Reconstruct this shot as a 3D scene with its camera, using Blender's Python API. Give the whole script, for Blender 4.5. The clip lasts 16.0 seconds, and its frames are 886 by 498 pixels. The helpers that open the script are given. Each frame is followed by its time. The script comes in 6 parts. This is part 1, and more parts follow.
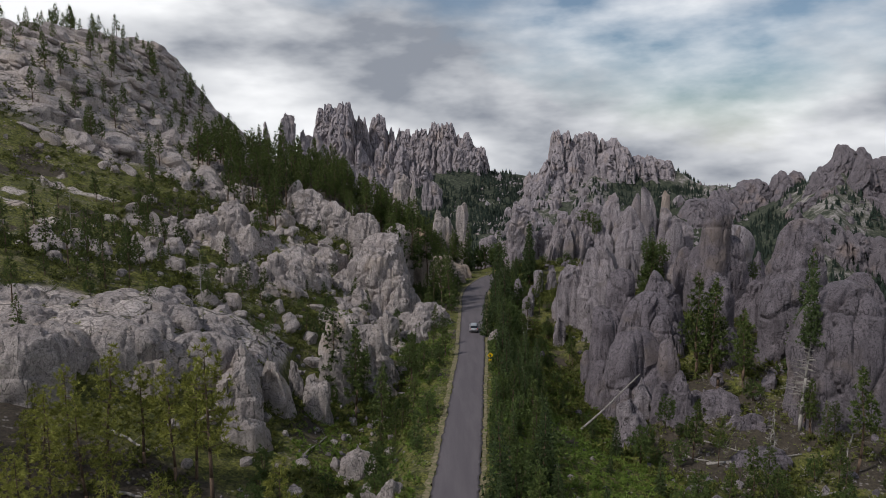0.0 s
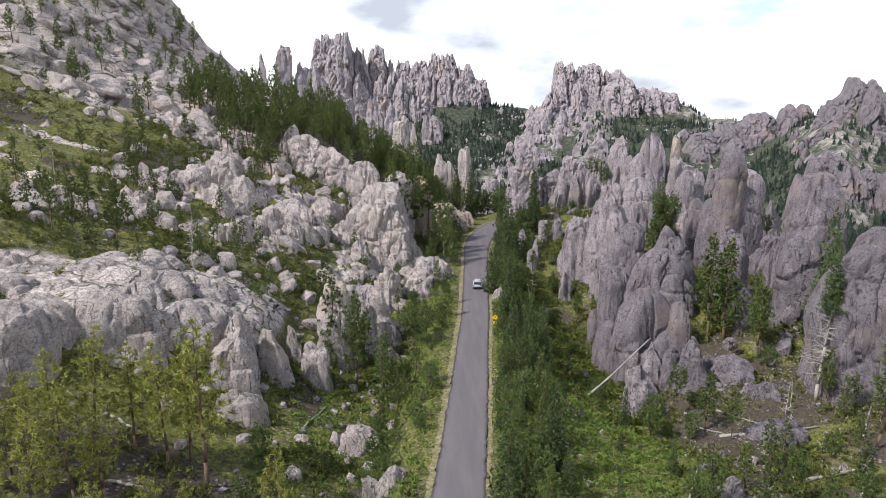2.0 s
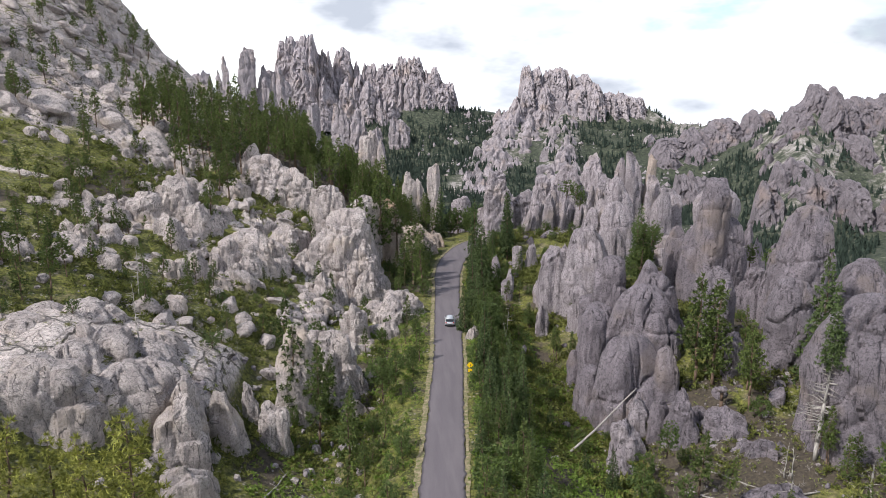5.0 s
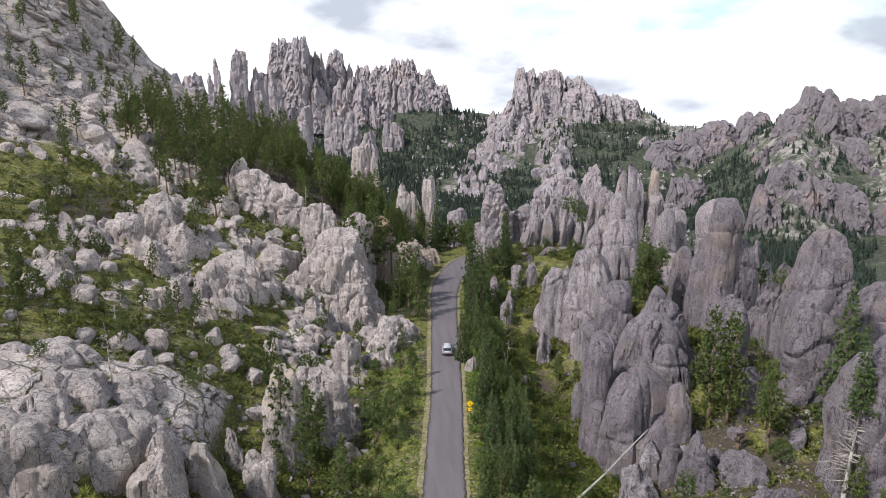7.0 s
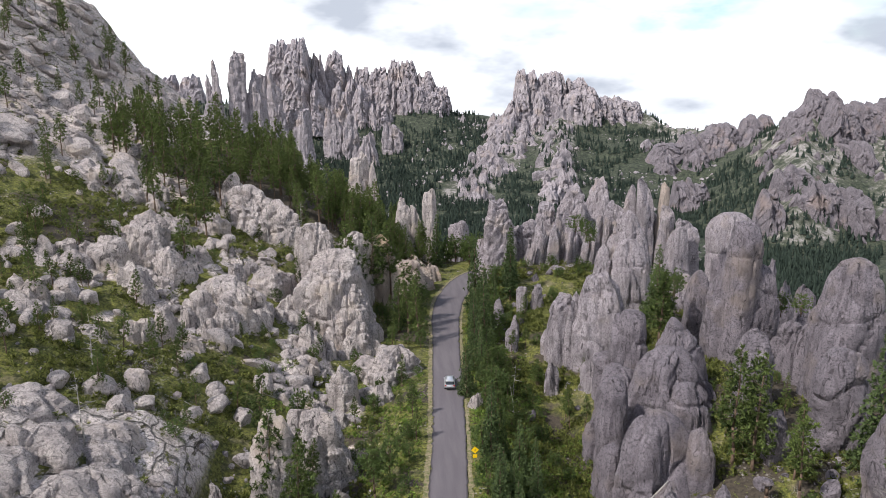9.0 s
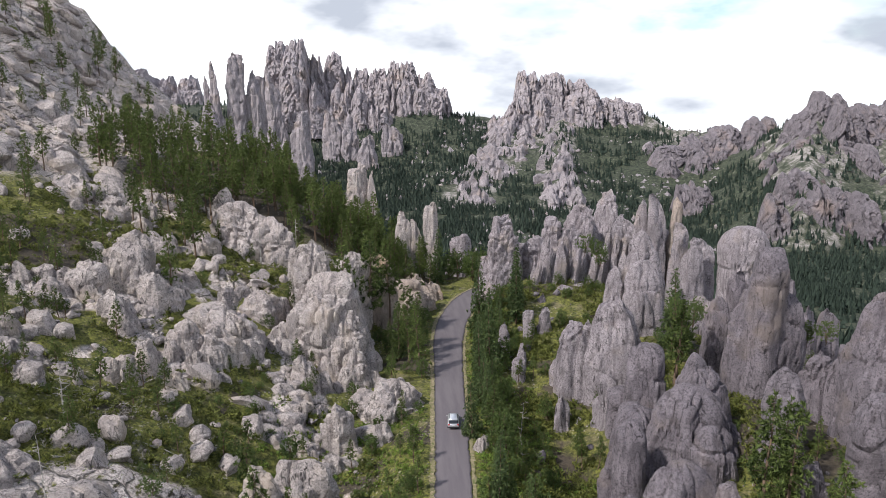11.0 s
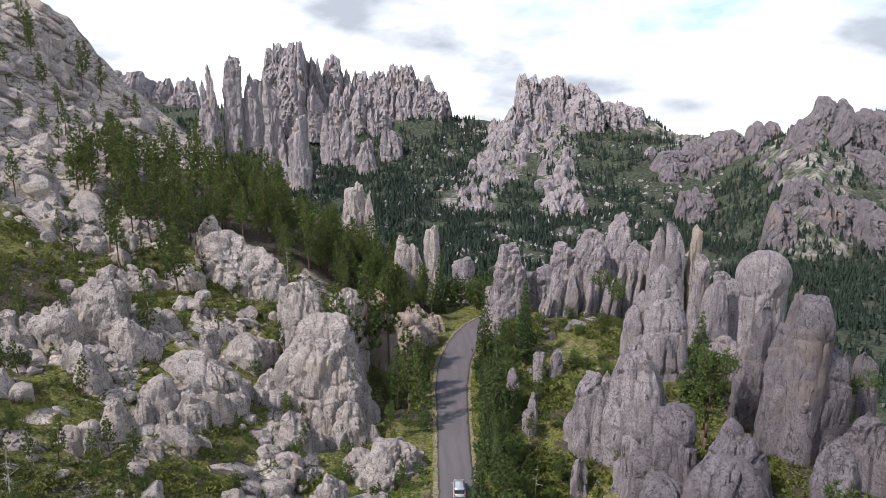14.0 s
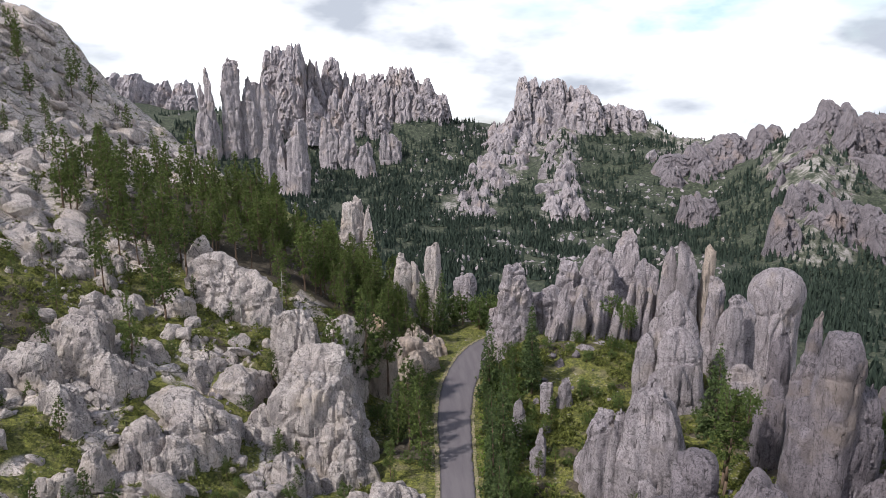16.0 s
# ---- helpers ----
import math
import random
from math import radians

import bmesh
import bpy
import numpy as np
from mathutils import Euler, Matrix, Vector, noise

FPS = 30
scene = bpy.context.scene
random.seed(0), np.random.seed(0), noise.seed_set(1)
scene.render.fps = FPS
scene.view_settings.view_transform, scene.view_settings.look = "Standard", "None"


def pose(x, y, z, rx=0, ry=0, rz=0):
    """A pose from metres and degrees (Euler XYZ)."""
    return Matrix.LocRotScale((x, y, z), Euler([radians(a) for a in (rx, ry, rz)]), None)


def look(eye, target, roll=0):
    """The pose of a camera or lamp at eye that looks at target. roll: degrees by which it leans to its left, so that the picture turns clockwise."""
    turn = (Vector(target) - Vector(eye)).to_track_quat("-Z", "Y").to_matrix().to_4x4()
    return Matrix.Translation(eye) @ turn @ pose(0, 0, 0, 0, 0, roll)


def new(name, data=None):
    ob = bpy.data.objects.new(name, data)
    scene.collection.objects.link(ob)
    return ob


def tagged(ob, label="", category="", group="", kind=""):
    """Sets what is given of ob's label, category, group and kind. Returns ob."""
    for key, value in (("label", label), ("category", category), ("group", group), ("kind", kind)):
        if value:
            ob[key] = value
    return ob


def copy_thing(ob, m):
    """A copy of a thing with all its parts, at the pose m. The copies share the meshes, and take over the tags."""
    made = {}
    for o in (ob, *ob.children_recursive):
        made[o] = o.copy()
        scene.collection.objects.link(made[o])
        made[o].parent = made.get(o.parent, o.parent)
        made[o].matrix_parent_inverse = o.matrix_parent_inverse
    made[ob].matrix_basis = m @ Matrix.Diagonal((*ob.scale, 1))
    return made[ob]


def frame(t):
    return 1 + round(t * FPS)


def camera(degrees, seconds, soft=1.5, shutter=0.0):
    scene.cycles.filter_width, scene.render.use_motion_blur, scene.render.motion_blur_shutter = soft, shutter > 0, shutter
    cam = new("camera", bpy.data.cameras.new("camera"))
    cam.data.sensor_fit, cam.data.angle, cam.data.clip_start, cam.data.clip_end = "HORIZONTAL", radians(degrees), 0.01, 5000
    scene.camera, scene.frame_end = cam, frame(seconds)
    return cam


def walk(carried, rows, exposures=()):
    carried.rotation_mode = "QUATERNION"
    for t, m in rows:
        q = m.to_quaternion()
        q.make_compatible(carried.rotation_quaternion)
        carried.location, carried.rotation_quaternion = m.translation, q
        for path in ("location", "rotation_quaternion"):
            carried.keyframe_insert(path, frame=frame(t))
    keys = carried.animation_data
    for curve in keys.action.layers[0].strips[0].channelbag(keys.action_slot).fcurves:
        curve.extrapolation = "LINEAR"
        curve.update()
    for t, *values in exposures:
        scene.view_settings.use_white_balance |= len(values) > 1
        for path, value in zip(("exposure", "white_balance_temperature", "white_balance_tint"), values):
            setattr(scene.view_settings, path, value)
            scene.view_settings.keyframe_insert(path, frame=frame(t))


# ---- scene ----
cam = camera(63.5, 16.0, soft=0.8)
PATH = [
    (0, (-3.651, -5.129, 35.005), (-3.592, -3.143, 34.774), -0.3),
    (0.1, (-3.665, -4.802, 35.227), (-3.607, -2.826, 34.935), -0.3),
    (0.2, (-3.679, -4.474, 35.448), (-3.622, -2.507, 35.103), -0.3),
    (0.3, (-3.693, -4.147, 35.67), (-3.636, -2.185, 35.288), -0.3),
    (0.4, (-3.707, -3.819, 35.891), (-3.651, -1.862, 35.486), -0.3),
    (0.5, (-3.721, -3.492, 36.113), (-3.665, -1.536, 35.698), -0.3),
    (1, (-3.734, -1.796, 36.899), (-3.678, 0.159, 36.483), -0.4),
    (1.5, (-3.823, -0.268, 37.758), (-3.767, 1.687, 37.341), -0.4),
    (2, (-3.851, 1.306, 38.602), (-3.795, 3.262, 38.185), -0.4),
    (2.5, (-3.875, 3.048, 39.354), (-3.809, 5.003, 38.938), -0.3),
    (3, (-3.894, 4.656, 40.18), (-3.812, 6.611, 39.764), -0.3),
    (3.5, (-4.05, 6.225, 40.953), (-3.949, 8.178, 40.537), -0.3),
    (4, (-3.995, 7.965, 41.67), (-3.876, 9.918, 41.254), -0.2),
    (6.5, (-3.999, 17.203, 45.444), (-3.834, 19.152, 45.028), -0.2),
    (7, (-3.932, 19.263, 46.185), (-3.768, 21.213, 45.769), -0.2),
    (7.5, (-3.893, 21.318, 46.919), (-3.728, 23.267, 46.503), -0.2),
    (8, (-3.828, 23.55, 47.678), (-3.663, 25.5, 47.263), -0.2),
    (8.5, (-3.694, 25.701, 48.431), (-3.529, 27.65, 48.015), -0.2),
    (9, (-3.624, 27.898, 49.108), (-3.459, 29.847, 48.692), -0.2),
    (11.5, (-3.32, 39.579, 52.579), (-3.153, 41.528, 52.162), -0.2),
    (12, (-3.255, 41.962, 53.299), (-3.087, 43.911, 52.882), -0.2),
    (12.5, (-3.165, 44.292, 53.937), (-2.997, 46.241, 53.521), -0.2),
    (13, (-3.212, 46.431, 54.684), (-3.043, 48.38, 54.268), -0.1),
    (13.5, (-3.2, 48.425, 55.442), (-3.031, 50.374, 55.025), -0.1),
    (14, (-3.087, 50.498, 56.128), (-2.918, 52.447, 55.712), -0.1),
    (14.5, (-3.004, 52.477, 56.85), (-2.834, 54.426, 56.434), -0.1),
    (15, (-2.954, 54.418, 57.601), (-2.784, 56.367, 57.186), -0.1),
    (15.5, (-2.98, 56.447, 58.32), (-2.809, 58.396, 57.905), -0.1),
    (16, (-2.975, 58.284, 59.022), (-2.804, 60.233, 58.608), -0.1),
]
EXPOSURES = [(0.0, -1.02), (0.2, -0.92), (0.5, -0.62), (1.0, 0.04), (1.5, 0.24), (5.0, 0.20), (16.0, 0.08)]
walk(cam, [(t, look(eye, target, roll)) for t, eye, target, roll in PATH], EXPOSURES)

# ---- world and sun ----
SUN_ELEV, SUN_AZ = radians(48), radians(241)      # high, from the road's left side, a little behind
world = bpy.data.worlds.new("sky")
scene.world = world
world.use_nodes = True
wn, wl = world.node_tree.nodes, world.node_tree.links
wn.clear()
w_out = wn.new("ShaderNodeOutputWorld")
w_bg = wn.new("ShaderNodeBackground")
w_bg.inputs["Strength"].default_value = 0.1
w_sky = wn.new("ShaderNodeTexSky")
w_sky.sky_type = "NISHITA"
w_sky.sun_disc = False
w_sky.sun_elevation, w_sky.sun_rotation = SUN_ELEV, SUN_AZ
w_co = wn.new("ShaderNodeTexCoord")
w_map = wn.new("ShaderNodeMapping")
w_map.inputs["Scale"].default_value = (1.0, 1.0, 2.6)
w_map.inputs["Location"].default_value = (0.35, 0.1, 0.2)
w_map.inputs["Rotation"].default_value = (0, 0, radians(-14))
w_n1 = wn.new("ShaderNodeTexNoise")
w_n1.inputs["Scale"].default_value, w_n1.inputs["Detail"].default_value = 1.7, 7.0
w_n1.inputs["Roughness"].default_value = 0.52
w_cov = wn.new("ShaderNodeValToRGB")
w_cov.color_ramp.elements[0].position, w_cov.color_ramp.elements[1].position = 0.36, 0.48
w_n2 = wn.new("ShaderNodeTexNoise")
w_n2.inputs["Scale"].default_value, w_n2.inputs["Detail"].default_value = 2.3, 6.0
w_shade = wn.new("ShaderNodeValToRGB")
w_shade.color_ramp.elements[0].position, w_shade.color_ramp.elements[0].color = 0.39, (5.6, 6.1, 7.1, 1)
w_shade.color_ramp.elements[1].position, w_shade.color_ramp.elements[1].color = 0.555, (20.0, 20.2, 20.6, 1)
w_mix = wn.new("ShaderNodeMix")
w_mix.data_type = "RGBA"
wl.new(w_co.outputs["Generated"], w_map.inputs["Vector"])
wl.new(w_map.outputs["Vector"], w_n1.inputs["Vector"])
wl.new(w_map.outputs["Vector"], w_n2.inputs["Vector"])
wl.new(w_n1.outputs["Fac"], w_cov.inputs["Fac"])
wl.new(w_n2.outputs["Fac"], w_shade.inputs["Fac"])
w_up = wn.new("ShaderNodeSeparateXYZ")
w_clear = wn.new("ShaderNodeValToRGB")      # broken cloud low down, clearer overhead
w_clear.color_ramp.elements[0].position, w_clear.color_ramp.elements[0].color = 0.38, (1, 1, 1, 1)
w_clear.color_ramp.elements[1].position, w_clear.color_ramp.elements[1].color = 0.75, (0.12, 0.12, 0.12, 1)
w_some = wn.new("ShaderNodeMath")
w_some.operation = "MULTIPLY"
wl.new(w_co.outputs["Generated"], w_up.inputs["Vector"])
wl.new(w_up.outputs["Z"], w_clear.inputs["Fac"])
wl.new(w_cov.outputs["Color"], w_some.inputs[0])
wl.new(w_clear.outputs["Color"], w_some.inputs[1])
wl.new(w_some.outputs[0], w_mix.inputs["Factor"])
w_lift = wn.new("ShaderNodeVectorMath")
w_lift.operation = "SCALE"
w_lift.inputs["Scale"].default_value = 1.6
wl.new(w_sky.outputs["Color"], w_lift.inputs[0])
wl.new(w_lift.outputs["Vector"], w_mix.inputs["A"])
wl.new(w_shade.outputs["Color"], w_mix.inputs["B"])
wl.new(w_mix.outputs["Result"], w_bg.inputs["Color"])
wl.new(w_bg.outputs["Background"], w_out.inputs["Surface"])

sun_data = bpy.data.lights.new("sun", "SUN")
sun_data.energy, sun_data.angle, sun_data.color = 4.9, radians(3), (1.0, 0.962, 0.915)
sun = new("sun", sun_data)
# rotation 0 of the sky's sun is +Y, growing clockwise
sun_dir = Vector((math.sin(SUN_AZ) * math.cos(SUN_ELEV), math.cos(SUN_AZ) * math.cos(SUN_ELEV), math.sin(SUN_ELEV)))
sun.matrix_world = look(sun_dir * 400, (0, 0, 0))

# ---- noise on arrays ----


def hash_bits(ix, iy, iz, s):
    """Repeatable 32-bit numbers for whole-number cells."""
    n = ix.astype(np.uint32) * np.uint32(374761393) + iy.astype(np.uint32) * np.uint32(668265263) + iz.astype(np.uint32) * np.uint32(1442695041)
    n += np.uint32((s * 974634777) & 0xFFFFFFFF)
    n = (n ^ (n >> np.uint32(13))) * np.uint32(1274126177)
    n = (n ^ (n >> np.uint32(16))) * np.uint32(2246822519)
    return n ^ (n >> np.uint32(15))


def hash01(ix, iy, iz, s):
    return (hash_bits(ix, iy, iz, s) & np.uint32(0xFFFFFF)) / 16777216.0


def value_noise(p, s=0):
    """Smooth noise -1..1 at the points p (N x 3)."""
    i = np.floor(p)
    f = p - i
    f = f * f * (3 - 2 * f)
    i = i.astype(np.int64)
    x, y, z = i.T
    fx, fy, fz = f.T

    def row(dy, dz):
        return hash01(x, y + dy, z + dz, s) * (1 - fx) + hash01(x + 1, y + dy, z + dz, s) * fx

    low = row(0, 0) * (1 - fy) + row(1, 0) * fy
    high = row(0, 1) * (1 - fy) + row(1, 1) * fy
    return 2 * (low * (1 - fz) + high * fz) - 1


def fbm(p, octaves=4, s=0, gain=0.5):
    total, amp = 0, 1.0
    for k in range(octaves):
        total = total + amp * value_noise(p * 2.03 ** k + 17.3 * k, s + k)
        amp *= gain
    return total


def cells(p, s=0):
    """Distances to the nearest and second nearest cell point, and the nearest cell's own number 0..1."""
    i = np.floor(p).astype(np.int64)
    f = p - i
    x, y, z = i.T
    low, ten = np.uint32(1023), np.uint32(10)
    d1 = np.full(len(p), 81.0)
    d2 = np.full(len(p), 81.0)
    own = np.zeros(len(p), np.uint32)
    for dx in (-1, 0, 1):
        for dy in (-1, 0, 1):
            for dz in (-1, 0, 1):
                h = hash_bits(x + dx, y + dy, z + dz, s)
                d = (dx + (h & low) / 1024.0 - f[:, 0]) ** 2 + (dy + ((h >> ten) & low) / 1024.0 - f[:, 1]) ** 2 + (dz + (h >> np.uint32(20) & low) / 1024.0 - f[:, 2]) ** 2
                near = d < d1
                d2 = np.where(near, d1, np.minimum(d2, d))
                own = np.where(near, h, own)
                d1 = np.where(near, d, d1)
    d1, d2 = np.sqrt(d1), np.sqrt(d2)
    own = ((own * np.uint32(2654435761)) >> np.uint32(8)) / 16777216.0
    return d1, d2, own


# ---- lie of the land ----
ROAD = [(-21.0, -60, 2.6), (-9.5, 10, 2.6), (-1.0, 62, 2.6), (0.5, 76, 2.6), (2.4, 94, 2.55), (3.7, 108, 2.5), (5.4, 124, 2.5), (6.5, 138, 2.6),
        (8.6, 166, 2.75), (10.2, 185, 3.2), (12.4, 198, 3.5), (15.6, 209, 3.6), (19.6, 219, 3.6), (25.5, 227, 3.1), (33, 232, 2.7), (44, 236, 2.6), (60, 240, 2.6)]


def road_line(step=0.8):
    """Centre points and half widths along the road, evenly spaced and smoothed."""
    a = np.array(ROAD, float)
    d = np.r_[0, np.cumsum(np.hypot(np.diff(a[:, 0]), np.diff(a[:, 1])))]
    s = np.arange(0, d[-1], step)
    out = np.stack([np.interp(s, d, a[:, k]) for k in range(3)], 1)
    for _ in range(24):
        out[1:-1] = (out[:-2] + 2 * out[1:-1] + out[2:]) / 4
    return out


ROAD_PTS = road_line()
HEIGHT_Y = np.array([0, 40, 80, 110, 140, 170, 200, 235, 277, 322], float)
LEFT_X = np.array([-260, -190, -145, -118, -97, -76, -55, -38, -24, -12], float)
LEFT_Z = np.array([
    (36, 30, 24, 18, 13, 9, 6, 3, 0, -4),
    (40, 34, 28, 22, 16, 12, 8, 3, -1, -5),
    (46, 40, 34, 28, 22, 16, 9, 2, -3, -6),
    (52, 46, 40, 34, 28, 22, 16, 8, -1, -6),
    (58, 52, 46, 38, 31, 24, 17, 10, 3, -3),
    (64, 60, 52, 43, 34, 27, 20, 13, 7, 1),
    (70, 68, 62, 54, 42, 33, 25, 19, 14, 7),
    (64, 74, 78, 69, 50, 38, 32, 26, 20, 12),
    (58, 73, 85, 79, 55, 40, 34, 27, 19, 8)], float)
LEFT_Z = np.vstack([LEFT_Z, (56, 70, 87, 86, 62, 43, 32, 20, 8, -4)])
RIGHT_X = np.array([14, 26, 40, 55, 75, 100, 150], float)
RIGHT_Z = np.array([
    (-4, -7, -8, -8, -10, -14, -24), (-4, -7, -8, -8, -10, -14, -24), (-3, -6, -6, -5, -4, -8, -22), (-4, -9, -4, 0, 1, -6, -26),
    (-3, -6, 0, 2, 0, -12, -32), (-1, 1, 3, 3, -3, -18, -38), (0, 5, 6, 5, -4, -22, -42), (0, 2, 2, -3, -14, -28, -48),
    (-10, -16, -20, -24, -30, -40, -54), (-30, -36, -38, -40, -44, -50, -58)], float)
NET_X = np.r_[LEFT_X, 2.0, RIGHT_X]
NET_Z = np.hstack([LEFT_Z, np.array([[-1, -1, -1, -1, -1, -0.5, 0, 3, -4, -20]], float).T, RIGHT_Z])


def smooth01(v):
    v = np.clip(v, 0, 1)
    return v * v * (3 - 2 * v)


def hermite(t, xs, table):
    """Smooth interpolation in the rows of a table; table is (len(xs), N) picked per column."""
    k = np.clip(np.searchsorted(xs, t) - 1, 0, len(xs) - 2)
    n = np.arange(len(t))
    x0, x1 = xs[k], xs[k + 1]
    w = np.clip((t - x0) / (x1 - x0), 0, 1)
    slope = np.gradient(table, xs, axis=0)
    a, b = table[k, n], table[k + 1, n]
    m0, m1 = slope[k, n] * (x1 - x0) * 0.8, slope[k + 1, n] * (x1 - x0) * 0.8
    return (2 * w**3 - 3 * w**2 + 1) * a + (w**3 - 2 * w**2 + w) * m0 + (-2 * w**3 + 3 * w**2) * b + (w**3 - w**2) * m1


NET_SLOPE = np.gradient(NET_Z, HEIGHT_Y, axis=0)


def rows_at(y):
    """The heights along each line of the net at the stations y: (lines, N)."""
    k = np.clip(np.searchsorted(HEIGHT_Y, y) - 1, 0, len(HEIGHT_Y) - 2)
    step = (HEIGHT_Y[k + 1] - HEIGHT_Y[k])[:, None]
    w = np.clip((y - HEIGHT_Y[k])[:, None] / step, 0, 1)
    m0, m1 = 0.8 * step * NET_SLOPE[k], 0.8 * step * NET_SLOPE[k + 1]
    return ((2 * w**3 - 3 * w**2 + 1) * NET_Z[k] + (w**3 - 2 * w**2 + w) * m0 + (-2 * w**3 + 3 * w**2) * NET_Z[k + 1] + (w**3 - w**2) * m1).T


def bump(x, y, cx, cy, sx, sy):
    return np.exp(-((x - cx) / sx) ** 2 - ((y - cy) / sy) ** 2)


SPURS = [
    (0.62, [(235, 1110, 54), (185, 1040, 14), (152, 955, -18), (112, 865, -44), (84, 790, -60)]),
    (0.60, [(262, 1095, 46), (228, 960, -4), (200, 845, -36), (182, 765, -58)]),
    (0.55, [(300, 1090, 48), (355, 1075, 38), (405, 1010, 4), (440, 930, 6)]),
    (0.60, [(480, 800, 36), (428, 735, 2), (392, 665, -26), (350, 610, -50)]),
    (0.50, [(580, 840, 40), (520, 700, -8), (470, 600, -44)]),
]


def spur_height(x, y, slope, pts):
    """A mountain spur: the height of its crest line less the fall on either side of it."""
    best = np.full(x.shape, -400.0)
    for (ax, ay, az), (bx, by, bz) in zip(pts, pts[1:]):
        dx, dy = bx - ax, by - ay
        t = np.clip(((x - ax) * dx + (y - ay) * dy) / (dx * dx + dy * dy), 0, 1)
        best = np.maximum(best, az + t * (bz - az) - slope * np.hypot(x - ax - t * dx, y - ay - t * dy))
    return best


def far_land(x, y):
    """The wooded valley and the mountains across it."""
    z = -66 + 80 * smooth01((y - 690) / 490) - 190 * smooth01((y - 1190) / 900)
    z += 14 * bump(x, y, 430, 930, 130, 90) + 26 * bump(x, y, -90, 1170, 190, 80) + 14 * bump(x, y, 60, 1100, 60, 60)
    z += 34 * bump(x, y, -390, 1240, 150, 120) + 60 * smooth01((-x - 120) / 200) * bump(x, y, -420, 500, 330, 260)
    z += 12 * smooth01((x - 560) / 200) - 60 * smooth01((x - 360) / 110) * smooth01((y - 900) / 160) - 16 * bump(x, y, -80, 970, 130, 80) - 12 * bump(x, y, 330, 640, 110, 150)
    for slope, pts in SPURS:
        h = spur_height(x, y, slope, pts)
        # soft union, so that the spurs grow out of the slope
        k = smooth01(0.5 + (h - z) / 36)
        z = z * (1 - k) + h * k + 9 * k * (1 - k)
    return z


def road_distance(x, y):
    """How far points lie outside the road's edge (negative: on it)."""
    best = np.full(x.shape, 1e3)
    close = (x > -30) & (x < 90) & (y > -75) & (y < 290)
    px, py = x[close], y[close]
    b = np.full(px.shape, 1e3)
    r = ROAD_PTS[::2]
    if 0 < len(px) < 400:
        b = (np.hypot(px[:, None] - r[:, 0], py[:, None] - r[:, 1]) - r[:, 2]).min(1)
    else:
        for cx, cy, half in r:
            b = np.minimum(b, np.hypot(px - cx, py - cy) - half)
    best[close] = b
    return best


def shelf(x, y):
    """The granite shelf above the near pines: how much of it there is, and its top."""
    edge = 82 + 0.75 * np.maximum(x + 50, 0)
    m = smooth01((x + 74) / 8) * smooth01((-25 - x) / 5) * smooth01((y - edge) / 4.5) * smooth01((121 + 0.5 * (x + 40) - y) / 9)
    return m, 15.0 - 0.52 * np.maximum(x + 47, 0) + 0.05 * (y - 95)


def stone_mask(x, y):
    """Where bare granite shows on the ground: the big hill and the shelf beside it."""
    p = np.stack([x / 26, y / 26, 0 * x], 1)
    hill = smooth01((-x - 62 + 0.18 * (y - 200)) / 18) * smooth01((y - 184 - 0.30 * (x + 90)) / 22)
    hill *= 1 - smooth01((y - 420) / 60)
    patch = smooth01((fbm(p * 2.2, 3, 5) - 0.12) * 4)
    slope = smooth01((-x - 4) / 8) * smooth01((y - 120) / 12) * smooth01((225 - y) / 15) * (1 - hill)
    ledges = slope * smooth01((fbm(p * 3.1 + 4.2, 3, 8) - 0.22) * 5)
    return np.clip(np.maximum(np.maximum(hill * (0.55 + 0.9 * patch), shelf(x, y)[0]), 0.9 * ledges), 0, 1)


def crag_mask(x, y):
    """Bare rock on the far mountains: along the spurs and round the summits."""
    m = 0.7 * bump(x, y, -80, 1130, 170, 60) + bump(x, y, 235, 1100, 90, 60) + 0.9 * bump(x, y, 385, 915, 60, 55) + bump(x, y, 500, 800, 90, 60)
    for (slope, pts), reach in zip(SPURS, (30, 24, 26, 34, 40)):
        m += 0.9 * np.exp(-((spur_height(x, y, 1.0, [(a, b, 0) for a, b, _ in pts]) / reach) ** 2))
    return np.clip(m - 0.7 * bump(x, y, 455, 880, 45, 45), 0, 1)


def litter_mask(x, y):
    """Where a brown soil colour replaces grass: pine litter, and the ground between right-hand rocks."""
    right = smooth01((x - 27) / 6) * smooth01((128 - y) / 18) * smooth01(0.55 + 1.6 * fbm(np.stack([x / 7, y / 7, 0 * x], 1), 3, 27))
    right = np.maximum(right, (0.15 + 0.6 * smooth01((x - 50) / 10)) * smooth01((x - 20) / 8) * smooth01((y - 112) / 14))
    wood = bump(x, y, -40, 235, 34, 24) + bump(x, y, -36, 68, 16, 10) + 0.8 * bump(x, y, 24, 132, 6, 16)
    return np.clip(np.maximum(right, wood), 0, 1)


